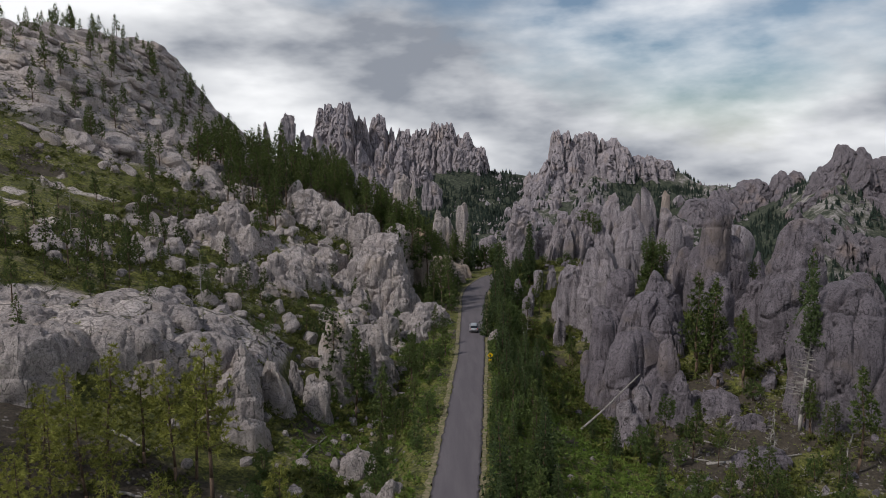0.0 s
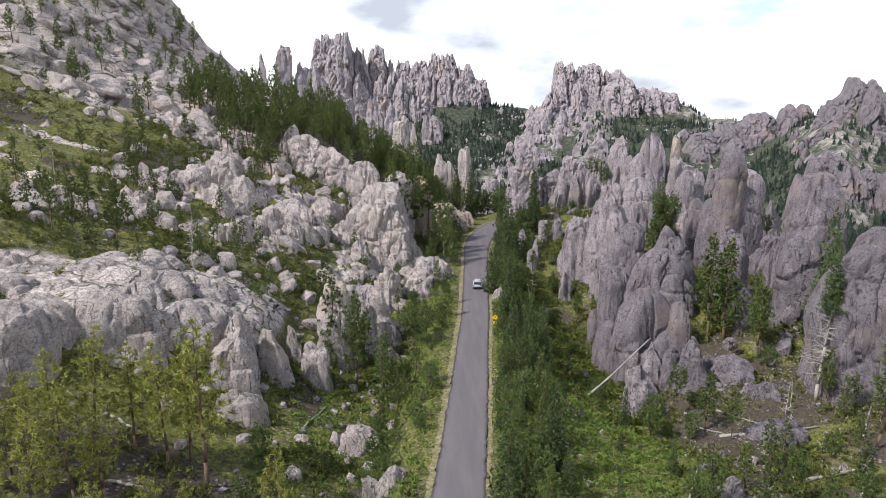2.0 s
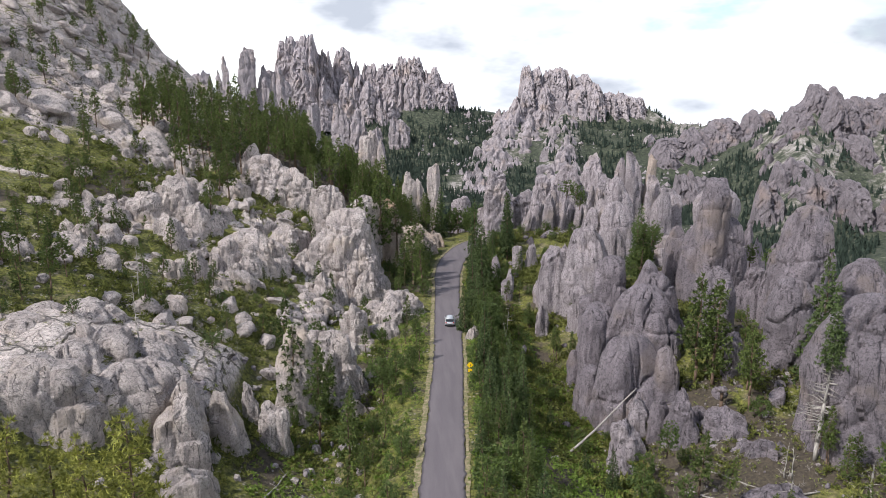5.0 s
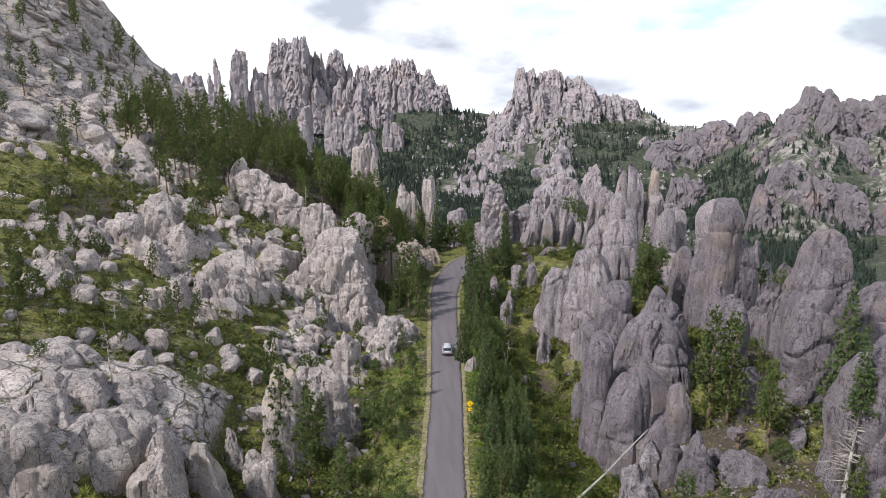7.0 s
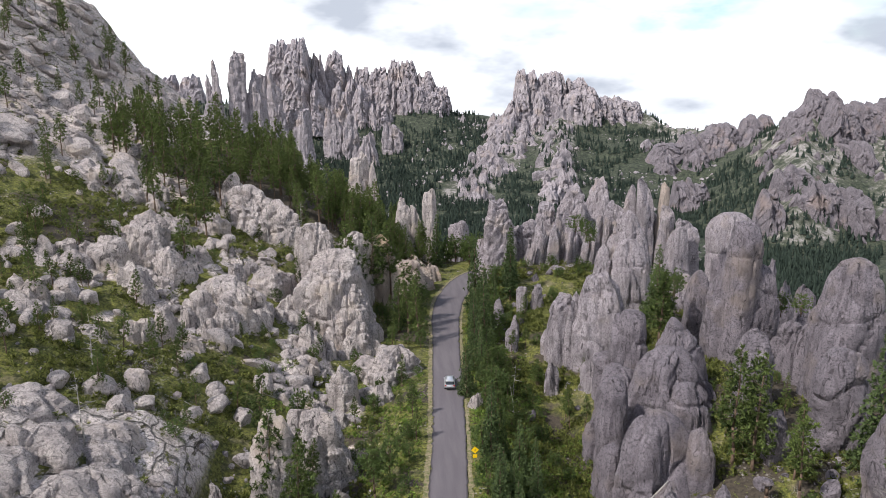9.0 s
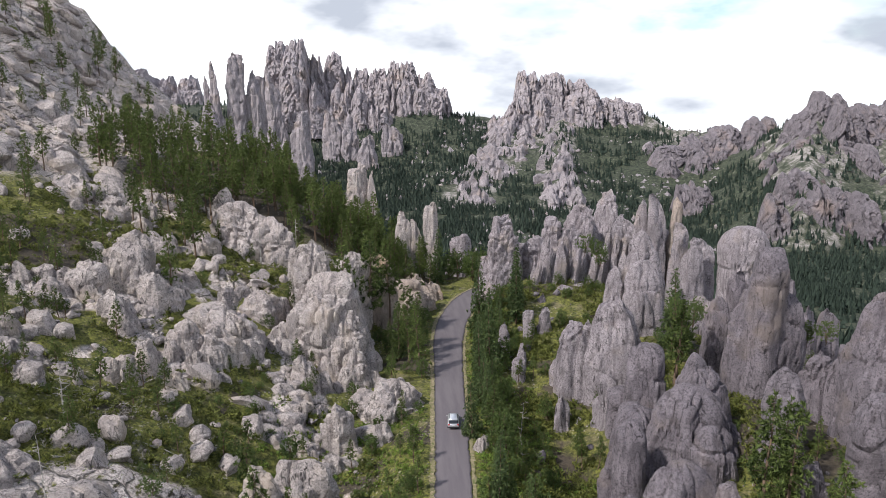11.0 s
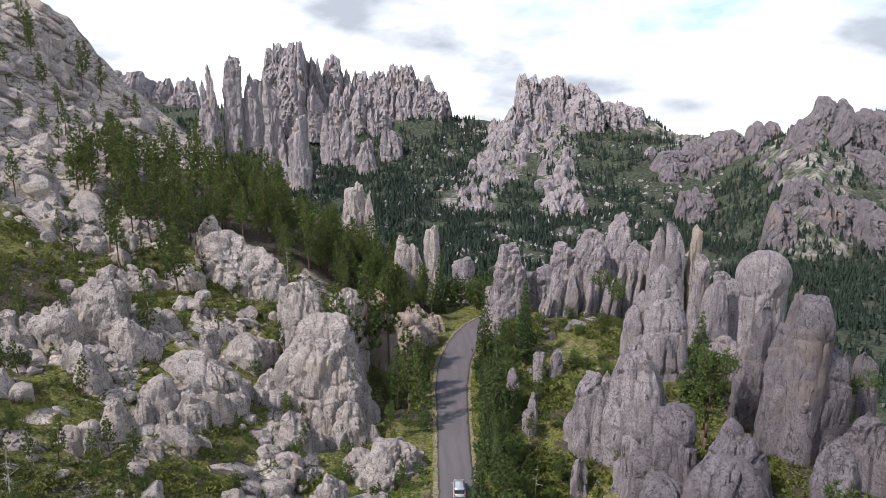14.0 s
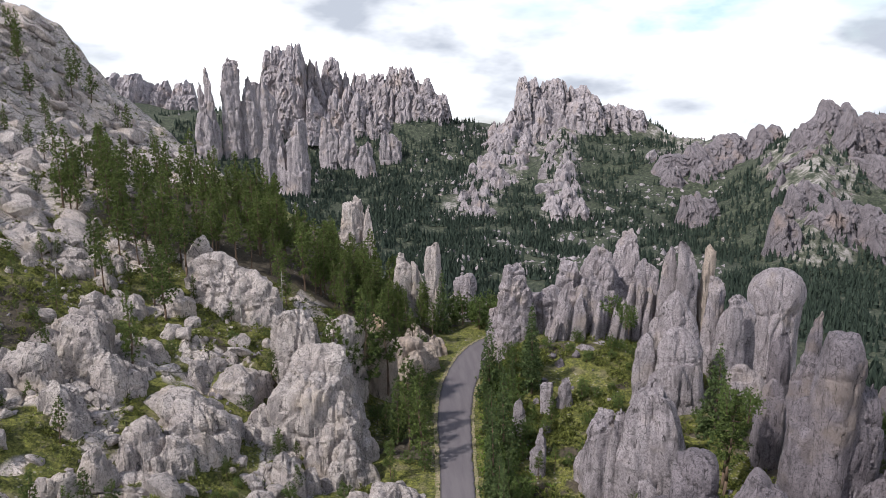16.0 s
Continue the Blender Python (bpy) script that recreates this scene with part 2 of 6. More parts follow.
def ground_z(x, y, detail=True):
    x, y = np.atleast_1d(np.asarray(x, float)), np.atleast_1d(np.asarray(y, float))
    cols = rows_at(np.clip(y, 0, 322))
    near = hermite(np.clip(x, -260, 150), NET_X, cols)
    far = far_land(x, y)
    w = np.maximum(smooth01((y - 285 - 45 * smooth01((-x - 40) / 40)) / 120), smooth01((x - 110) / 90))
    w = np.maximum(w, smooth01((-x - 230) / 120) * smooth01((y - 300) / 100))
    w *= smooth01((y + 60) / 80)
    z = near * (1 - w) + far * w
    sm, top = shelf(x, y)
    z = z * (1 - sm) + top * sm
    if detail:
        p = np.stack([x, y, 0 * x], 1)
        z = z + (1 - w) * (0.9 * fbm(p / 14, 3, 3) + 0.22 * fbm(p / 2.7, 3, 4)) + w * 7.0 * fbm(p / 80, 4, 6)
        m = stone_mask(x, y)
        hot = m > 0.01
        if hot.any():
            # tilted slabs and blocks on the bare hill
            q = np.stack([x[hot], y[hot], z[hot]], 1)
            q = np.stack([(q[:, 0] * 0.8 + q[:, 2] * 0.6) / 9, q[:, 1] / 12, (q[:, 2] * 0.8 - q[:, 0] * 0.35) / 4.2], 1)
            q += 0.25 * np.stack([fbm(q * 1.3, 2, 31), fbm(q * 1.3, 2, 32), fbm(q * 1.3, 2, 33)], 1)
            d1, d2, own = cells(q, 40)
            e1, e2, own2 = cells(q * 2.7, 50)
            lift = 3.4 * (own - 0.5) - 1.8 * np.exp(-(d2 - d1) / 0.07) + 1.0 * (own2 - 0.5) - 0.8 * np.exp(-(e2 - e1) / 0.09)
            z[hot] += m[hot] * lift * (1 - 0.75 * sm[hot])
    d = road_distance(x, y)
    return np.where(d < 9, z * smooth01((d - 1.6) / 7.4) + -0.10 * (1 - smooth01((d - 0.2) / 8)), z)


SHEET = {}      # the ground sheet's grid lines and heights, once it is built


def ground_at(x, y):
    """Height of the ground sheet at a spot."""
    xs, ys, z = SHEET["x"], SHEET["y"], SHEET["z"]
    i, j = int(np.clip(np.searchsorted(xs, x) - 1, 0, len(xs) - 2)), int(np.clip(np.searchsorted(ys, y) - 1, 0, len(ys) - 2))
    u, v = (x - xs[i]) / (xs[i + 1] - xs[i]), (y - ys[j]) / (ys[j + 1] - ys[j])
    return float((z[j, i] * (1 - u) + z[j, i + 1] * u) * (1 - v) + (z[j + 1, i] * (1 - u) + z[j + 1, i + 1] * u) * v)


# ---- meshes and parts ----


def mesh_of(name, verts, faces, material, smooth=True, crisp=0):
    me = bpy.data.meshes.new(name)
    me.from_pydata(np.asarray(verts).tolist(), [], faces if isinstance(faces, list) else faces.tolist())
    if smooth:
        me.polygons.foreach_set("use_smooth", np.ones(len(me.polygons), bool))
    if crisp:
        me.set_sharp_from_angle(angle=radians(crisp))
    me.materials.append(material)
    return me


def part(name, bm, material, parent, label=""):
    """One mesh object out of a bmesh, or out of a finished mesh, under its thing."""
    if isinstance(bm, bpy.types.Mesh):
        me = bm
    else:
        me = bpy.data.meshes.new(name)
        bm.to_mesh(me)
        bm.free()
        me.materials.append(material)
    ob = new(name, me)
    ob.parent = parent
    if label:
        ob["label"] = label
    return ob


def box(bm, size, at=(0, 0, 0), rot=(0, 0, 0), bevel=0.0, taper=(1, 1)):
    """A bevelled block; taper narrows its top in x and y."""
    m = Matrix.Translation(at) @ Euler([radians(a) for a in rot]).to_matrix().to_4x4()
    made = bmesh.ops.create_cube(bm, size=1.0)["verts"]
    for v in made:
        up = v.co.z > 0
        v.co = Vector((v.co.x * size[0] * (taper[0] if up else 1), v.co.y * size[1] * (taper[1] if up else 1), v.co.z * size[2]))
    if bevel:
        edges = list({e for v in made for e in v.link_edges})
        made = bmesh.ops.bevel(bm, geom=edges + made, offset=bevel, segments=2, affect="EDGES", profile=0.5)["verts"]
    bmesh.ops.transform(bm, matrix=m, verts=made)


def tube(bm, a, b, ra, rb, sides=7):
    """A tapered stick from a to b."""
    a, b = Vector(a), Vector(b)
    q = (b - a).to_track_quat("Z", "Y").to_matrix()
    rings = []
    for at, r in ((a, ra), (b, rb)):
        rings.append([bm.verts.new(at + q @ Vector((r * math.cos(k * math.tau / sides), r * math.sin(k * math.tau / sides), 0))) for k in range(sides)])
    for k in range(sides):
        bm.faces.new((rings[0][k], rings[0][(k + 1) % sides], rings[1][(k + 1) % sides], rings[1][k])).smooth = True
    bm.faces.new(rings[1])
    bm.faces.new(rings[0][::-1])


# ---- materials ----


class Nodes:
    """Short hand for node materials."""

    def __init__(self, name, rough=0.8, metal=0.0):
        self.mat = bpy.data.materials.new(name)
        self.mat.use_nodes = True
        self.t = self.mat.node_tree
        self.bsdf = self.t.nodes["Principled BSDF"]
        self.bsdf.inputs["Roughness"].default_value = rough
        self.bsdf.inputs["Metallic"].default_value = metal
        self.bsdf.inputs["Specular IOR Level"].default_value = 0.3

    def add(self, kind, **sockets):
        n = self.t.nodes.new("ShaderNode" + kind)
        for k, v in sockets.items():
            self.put(n.inputs[k.replace("_", " ")], v)
        return n

    def put(self, socket, v):
        if isinstance(v, bpy.types.NodeSocket):
            self.t.links.new(v, socket)
        else:
            socket.default_value = v

    def place(self, scale=(1, 1, 1), turn=(0, 0, 0)):
        g = self.add("NewGeometry")
        m = self.add("Mapping", Vector=g.outputs["Position"])
        m.inputs["Scale"].default_value = scale
        m.inputs["Rotation"].default_value = turn
        return m.outputs["Vector"]

    def noise(self, vec, scale, detail=4.0, rough=0.55):
        n = self.add("TexNoise", Vector=vec, Scale=scale, Detail=detail, Roughness=rough)
        return n.outputs["Fac"]

    def edges(self, vec, scale):
        n = self.add("TexVoronoi", Vector=vec, Scale=scale)
        n.feature = "DISTANCE_TO_EDGE"
        return n.outputs["Distance"]

    def ramp(self, fac, stops):
        r = self.add("ValToRGB", Fac=fac)
        e = r.color_ramp.elements
        while len(e) < len(stops):
            e.new(0.5)
        for k, (at, c) in enumerate(stops):
            e[k].position = at
            e[k].color = (*((c, c, c) if isinstance(c, (int, float)) else c), 1)
        return r.outputs["Color"]

    def mix(self, fac, a, b, mode="MIX"):
        m = self.add("Mix")
        m.data_type, m.blend_type = "RGBA", mode
        for key, v in (("Factor", fac), ("A", a), ("B", b)):
            s = next(i for i in m.inputs if i.name == key and i.enabled)
            self.put(s, (*v, 1) if isinstance(v, tuple) and len(v) == 3 else v)
        return next(o for o in m.outputs if o.enabled)

    def math(self, op, a, b=0.0):
        m = self.add("Math")
        m.operation = op
        self.put(m.inputs[0], a)
        self.put(m.inputs[1], b)
        return m.outputs[0]

    def colour(self, c):
        self.put(self.bsdf.inputs["Base Color"], (*c, 1) if isinstance(c, tuple) and len(c) == 3 else c)
        return self

    def bumps(self, *heights):
        """Layers of relief: (height socket, strength, distance in metres)."""
        last = None
        for h, strength, far in heights:
            b = self.add("Bump", Height=h, Strength=strength, Distance=far)
            if last:
                self.t.links.new(last, b.inputs["Normal"])
            last = b.outputs["Normal"]
        self.t.links.new(last, self.bsdf.inputs["Normal"])
        return self


def granite_skin(n, light, mid, dark, scale, warm):
    """Colour and relief of weathered granite: mottled, streaked, with fine cracks."""
    v = n.place((1, 1, 1))
    big = n.noise(v, 0.22 / scale, 5)
    fine = n.noise(v, 3.1 / scale, 6, 0.7)
    run = n.noise(n.place((1, 1, 0.16)), 0.85 / scale, 5, 0.6)
    c = n.ramp(big, [(0.34, mid), (0.58, light)])
    c = n.mix(n.ramp(run, [(0.52, 0.0), (0.68, 0.6)]), c, dark)
    c = n.mix(n.ramp(fine, [(0.38, 0.8), (0.50, 0.0)]), c, dark)
    c = n.mix(n.ramp(n.noise(n.place((1, 1, 0.6)), 0.55 / scale, 8, 0.7), [(0.50, 0.0), (0.64, 0.65)]), c, tuple(0.5 * (a + b) for a, b in zip(dark, mid)))
    c = n.mix(n.ramp(n.noise(v, 9.0 / scale, 4, 0.7), [(0.38, 0.6), (0.50, 0.0)]), c, dark)
    c = n.mix(n.ramp(n.noise(v, 0.13 / scale, 3), [(0.56, 0.0), (0.70, 0.5)]), c, warm)
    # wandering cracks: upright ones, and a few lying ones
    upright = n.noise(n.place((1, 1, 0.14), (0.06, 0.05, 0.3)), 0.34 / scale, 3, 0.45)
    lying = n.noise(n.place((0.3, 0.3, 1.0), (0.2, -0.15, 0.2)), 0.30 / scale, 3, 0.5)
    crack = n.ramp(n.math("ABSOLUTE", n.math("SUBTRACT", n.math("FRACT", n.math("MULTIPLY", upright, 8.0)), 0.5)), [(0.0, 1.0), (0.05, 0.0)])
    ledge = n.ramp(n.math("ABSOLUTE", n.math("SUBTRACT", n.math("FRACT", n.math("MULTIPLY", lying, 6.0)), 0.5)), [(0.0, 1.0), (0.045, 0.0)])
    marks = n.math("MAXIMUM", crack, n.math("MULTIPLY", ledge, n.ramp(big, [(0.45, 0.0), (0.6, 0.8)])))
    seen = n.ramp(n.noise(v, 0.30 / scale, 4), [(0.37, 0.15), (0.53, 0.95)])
    # shade inside the cracks is painted in as a darker colour
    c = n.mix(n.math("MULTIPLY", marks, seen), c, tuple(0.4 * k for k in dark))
    grain = n.noise(v, 6.0 / scale, 3, 0.75)
    c = n.mix(n.ramp(grain, [(0.36, 0.25), (0.47, 0.0)]), c, dark)
    relief = ((n.math("SUBTRACT", 1.0, marks), 0.7, 0.25 * scale), (n.noise(n.place((1, 1, 0.45)), 0.9 / scale, 7, 0.75), 0.9, 0.7 * scale), (fine, 1.0, 0.34 * scale))
    return c, relief


def granite(name, light, mid, dark, scale=1.0, warm=(0.50, 0.41, 0.33)):
    n = Nodes(name, 0.88)
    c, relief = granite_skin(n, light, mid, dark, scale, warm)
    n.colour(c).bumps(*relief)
    return n.mat


GRANITE = granite("granite", (0.542, 0.479, 0.456), (0.417, 0.365, 0.352), (0.156, 0.137, 0.139))
GRANITE_WARM = granite("granite_tan", (0.456, 0.381, 0.333), (0.359, 0.288, 0.249), (0.213, 0.177, 0.157), warm=(0.505, 0.334, 0.203))
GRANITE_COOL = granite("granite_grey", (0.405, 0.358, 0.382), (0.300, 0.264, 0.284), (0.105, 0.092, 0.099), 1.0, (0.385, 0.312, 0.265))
# darker granite tone for the near right-hand formations and boulders
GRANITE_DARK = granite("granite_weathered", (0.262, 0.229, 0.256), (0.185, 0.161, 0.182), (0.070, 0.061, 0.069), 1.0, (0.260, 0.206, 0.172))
GRANITE_FAR = granite("granite_far", (0.430, 0.383, 0.402), (0.330, 0.293, 0.312), (0.140, 0.126, 0.140), 3.0, (0.390, 0.305, 0.262))

# far granite copy with the shade over the right-hand ridges painted into its colour
GRANITE_FAR_SHADED = granite("granite_far_lichened", (0.245, 0.216, 0.236), (0.172, 0.151, 0.167), (0.078, 0.069, 0.080), 3.0, (0.320, 0.240, 0.205))


def leaf_material(name, dark, light, rough=0.7, glow=0.22):
    """Needles or leaves: each tuft its own shade, some light passing through."""
    n = Nodes(name, rough)
    n.bsdf.inputs["Specular IOR Level"].default_value = 0.2
    info = n.add("ObjectInfo")
    isle = n.add("NewGeometry")
    t = n.math("ADD", n.math("MULTIPLY", isle.outputs["Random Per Island"], 0.7), n.math("MULTIPLY", info.outputs["Random"], 0.3))
    c = n.ramp(t, [(0.0, dark), (1.0, light)])
    n.colour(c)
    through_leaf = n.add("BsdfTranslucent", Color=c)
    both = n.add("MixShader", Fac=glow)
    n.t.links.new(n.bsdf.outputs[0], both.inputs[1])
    n.t.links.new(through_leaf.outputs[0], both.inputs[2])
    n.t.links.new(both.outputs[0], n.t.nodes["Material Output"].inputs["Surface"])
    return n.mat


PINE = leaf_material("pine_needles", (0.018, 0.032, 0.010), (0.130, 0.168, 0.046))
PINE_YELLOW = leaf_material("bright_pine_needles", (0.070, 0.085, 0.016), (0.340, 0.340, 0.080))
HERB = leaf_material("herb_leaves", (0.045, 0.080, 0.014), (0.170, 0.240, 0.045), 0.6)
SPRUCE = leaf_material("spruce_needles", (0.019, 0.033, 0.013), (0.103, 0.142, 0.050))
# bluish cast of distant haze is painted into these needle colours
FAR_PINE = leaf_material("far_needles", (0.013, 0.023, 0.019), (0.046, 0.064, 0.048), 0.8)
BROADLEAF = leaf_material("broad_leaves", (0.028, 0.048, 0.012), (0.129, 0.176, 0.053), 0.55)
BRUSH = leaf_material("brush_leaves", (0.028, 0.040, 0.010), (0.225, 0.235, 0.060), 0.6)
GRASS = leaf_material("grass_blades", (0.075, 0.120, 0.018), (0.280, 0.310, 0.085), 0.6)


def bark(name, a, b):
    n = Nodes(name, 0.9)
    v = n.place((1, 1, 0.2))
    f = n.noise(v, 7.0, 5, 0.65)
    n.colour(n.ramp(f, [(0.3, a), (0.7, b)]))
    n.bumps((f, 0.6, 0.06))
    return n.mat


BARK = bark("pine_bark", (0.045, 0.032, 0.024), (0.17, 0.115, 0.080))
DEADWOOD = bark("bleached_wood", (0.15, 0.137, 0.125), (0.38, 0.355, 0.33))


def ground_material():
    n = Nodes("forest_ground", 0.95)
    v = n.place()
    big, mid, fine = n.noise(v, 0.055, 5), n.noise(v, 0.30, 6, 0.6), n.noise(v, 2.2, 6, 0.7)
    grass = n.ramp(fine, [(0.36, (0.026, 0.031, 0.008)), (0.66, (0.200, 0.198, 0.046))])
    dry = n.ramp(fine, [(0.30, (0.080, 0.070, 0.034)), (0.70, (0.235, 0.200, 0.120))])
    litter = n.ramp(fine, [(0.30, (0.026, 0.021, 0.017)), (0.72, (0.094, 0.073, 0.060))])
    c = n.mix(n.ramp(mid, [(0.52, 0.0), (0.64, 0.8)]), grass, dry)
    tangle = n.noise(v, 0.75, 7, 0.75)
    c = n.mix(n.ramp(tangle, [(0.42, 0.6), (0.52, 0.0)]), c, (0.020, 0.030, 0.008))
    lit = n.add("Attribute")
    lit.attribute_name = "litter"
    bare_soil = n.math("ADD", n.ramp(big, [(0.54, 0.0), (0.64, 0.9)]), lit.outputs["Fac"])
    c = n.mix(n.ramp(n.math("ADD", bare_soil, n.math("MULTIPLY", mid, 0.5)), [(0.55, 0.0), (0.75, 0.92)]), c, litter)
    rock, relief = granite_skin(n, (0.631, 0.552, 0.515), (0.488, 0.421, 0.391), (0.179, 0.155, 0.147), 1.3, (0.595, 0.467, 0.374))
    bent = n.add("VectorMath")
    n.put(bent.inputs[0], n.place((1, 0.8, 1.9), (0, 0.5, 0.2)))
    wander = n.add("TexNoise", Vector=v, Scale=0.35, Detail=3.0)
    stretch = n.add("VectorMath")
    stretch.operation = "SCALE"
    stretch.inputs["Scale"].default_value = 3.0
    n.put(stretch.inputs[0], wander.outputs["Color"])
    n.put(bent.inputs[1], stretch.outputs["Vector"])
    splits = n.ramp(n.edges(bent.outputs["Vector"], 0.13), [(0.0, 1.0), (0.035, 0.0)])
    chinks = n.ramp(n.edges(bent.outputs["Vector"], 0.42), [(0.0, 0.35), (0.05, 0.0)])
    cleft = n.math("MAXIMUM", splits, chinks)
    # near-black colour along the clefts stands for the shade in them
    rock = n.mix(n.math("MULTIPLY", cleft, 0.85), rock, (0.05, 0.046, 0.038))
    at = n.add("Attribute")
    at.attribute_name = "stone"
    seams = n.noise(n.place((0.8, 0.5, 1.5), (0, 0.5, 0)), 0.55, 6, 0.7)
    tuft = n.ramp(seams, [(0.39, 0.0), (0.46, 1.0)])
    show = n.math("MULTIPLY", n.ramp(at.outputs["Fac"], [(0.30, 0.0), (0.55, 1.0)]), tuft)
    c = n.mix(show, c, rock)
    # scattered stones too small to stand out
    stones = n.add("TexVoronoi", Vector=v, Scale=1.3)
    chip = n.math("MULTIPLY", n.ramp(stones.outputs["Distance"], [(0.20, 1.0), (0.30, 0.0)]), n.ramp(n.noise(v, 0.12, 4), [(0.50, 0.0), (0.58, 1.0)]))
    far = n.add("Attribute")
    far.attribute_name = "far"
    wood = n.ramp(n.noise(v, 0.26, 8, 0.8), [(0.42, (0.014, 0.022, 0.014)), (0.51, (0.044, 0.050, 0.034)), (0.60, (0.062, 0.072, 0.044)), (0.67, (0.25, 0.235, 0.235))])
    c = n.mix(n.math("MULTIPLY", chip, 0.5), c, (0.34, 0.31, 0.29))
    c = n.mix(far.outputs["Fac"], c, wood)
    crag = n.add("Attribute")
    crag.attribute_name = "crag"
    bare_rock = n.ramp(n.noise(n.place((1, 1, 0.3)), 0.11, 7, 0.75), [(0.40, (0.030, 0.038, 0.024)), (0.50, (0.100, 0.100, 0.080)), (0.60, (0.27, 0.245, 0.24))])
    c = n.mix(n.ramp(n.math("ADD", crag.outputs["Fac"], n.math("MULTIPLY", n.noise(v, 0.05, 6, 0.7), 0.6)), [(0.62, 0.0), (0.80, 1.0)]), c, bare_rock)
    n.colour(c)
    n.bumps((mid, 0.5, 0.5), (fine, 0.5, 0.2), (relief[1][0], 0.8, 0.7), (n.math("SUBTRACT", 1.0, n.math("MULTIPLY", cleft, at.outputs["Fac"])), 0.8, 0.6))
    return n.mat


GROUND = ground_material()


def asphalt_material():
    n = Nodes("asphalt", 0.82)
    v = n.place()
    at = n.add("Attribute")
    at.attribute_name = "across"
    a = at.outputs["Fac"]
    fine, big = n.noise(v, 9.0, 6, 0.7), n.noise(n.place((1, 0.12, 1), (0, 0, -0.1)), 0.7, 5)
    c = n.ramp(fine, [(0.30, (0.072, 0.062, 0.070)), (0.70, (0.115, 0.100, 0.110))])
    c = n.mix(n.ramp(big, [(0.45, 0.0), (0.65, 0.55)]), c, (0.135, 0.118, 0.125))
    worn = n.ramp(a, [(0.0, 0.0), (0.17, 0.5), (0.30, 0.1), (0.50, 0.35), (0.70, 0.1), (0.83, 0.5), (1.0, 0.0)])
    c = n.mix(n.math("MULTIPLY", worn, 0.5), c, (0.150, 0.132, 0.138))
    edge = n.ramp(a, [(0.0, 1.0), (0.03, 0.8), (0.06, 0.0), (0.94, 0.0), (0.97, 0.8), (1.0, 1.0)])
    c = n.mix(n.math("MULTIPLY", edge, 0.75), c, (0.030, 0.026, 0.026))
    n.colour(c)
    n.bumps((fine, 0.3, 0.02))
    return n.mat


ASPHALT = asphalt_material()


def plain(name, c, rough=0.5, metal=0.0, wear=0.12):
    n = Nodes(name, rough, metal)
    f = n.noise(n.place(), 2.5, 5, 0.6)
    n.colour(n.ramp(f, [(0.25, tuple(k * (1 - wear) for k in c)), (0.75, tuple(min(1, k * (1 + wear)) for k in c))]))
    return n.mat


SHOULDER = Nodes("dry_verge", 0.95)
_f = SHOULDER.noise(SHOULDER.place(), 1.6, 6, 0.7)
SHOULDER.colour(SHOULDER.ramp(_f, [(0.38, (0.085, 0.10, 0.03)), (0.54, (0.19, 0.155, 0.095)), (0.74, (0.34, 0.29, 0.20))])).bumps((_f, 0.7, 0.12))
SHOULDER = SHOULDER.mat

# ---- ground sheet ----


def spaced(*runs):
    """Grid lines: (start, end, step) one after the other."""
    out = [np.arange(a, b, s) for a, b, s in runs]
    return np.concatenate(out + [[runs[-1][1]]])


def build_ground():
    xs = spaced((-3000, -900, 150), (-900, -420, 30), (-420, -150, 6), (-150, 85, 1.3), (85, 180, 3), (180, 720, 7), (720, 1000, 30), (1000, 3200, 150))
    ys = spaced((-900, -60, 60), (-60, 30, 6), (30, 330, 1.3), (330, 480, 5), (480, 1260, 6.5), (1260, 1700, 40), (1700, 4300, 200))
    X, Y = np.meshgrid(xs, ys)
    x, y = X.ravel(), Y.ravel()
    z = ground_z(x, y)
    nx, ny = len(xs), len(ys)
    SHEET.update(x=xs, y=ys, z=z.reshape(ny, nx))
    k = (np.arange(ny - 1)[:, None] * nx + np.arange(nx - 1)[None]).ravel()
    me = mesh_of("ground", np.stack([x, y, z], 1), np.stack([k, k + 1, k + nx + 1, k + nx], 1), GROUND)
    me.attributes.new("stone", "FLOAT", "POINT").data.foreach_set("value", stone_mask(x, y).astype(np.float32))
    me.attributes.new("litter", "FLOAT", "POINT").data.foreach_set("value", litter_mask(x, y).astype(np.float32))
    far = np.maximum(smooth01((y - 300) / 120), smooth01((x - 110) / 60)) * (1 - stone_mask(x, y))
    me.attributes.new("far", "FLOAT", "POINT").data.foreach_set("value", far.astype(np.float32))
    me.attributes.new("crag", "FLOAT", "POINT").data.foreach_set("value", crag_mask(x, y).astype(np.float32))
    return tagged(new("ground", me), "rocky grass slopes and wooded valley floor", "ground", kind="structure")


ground = build_ground()


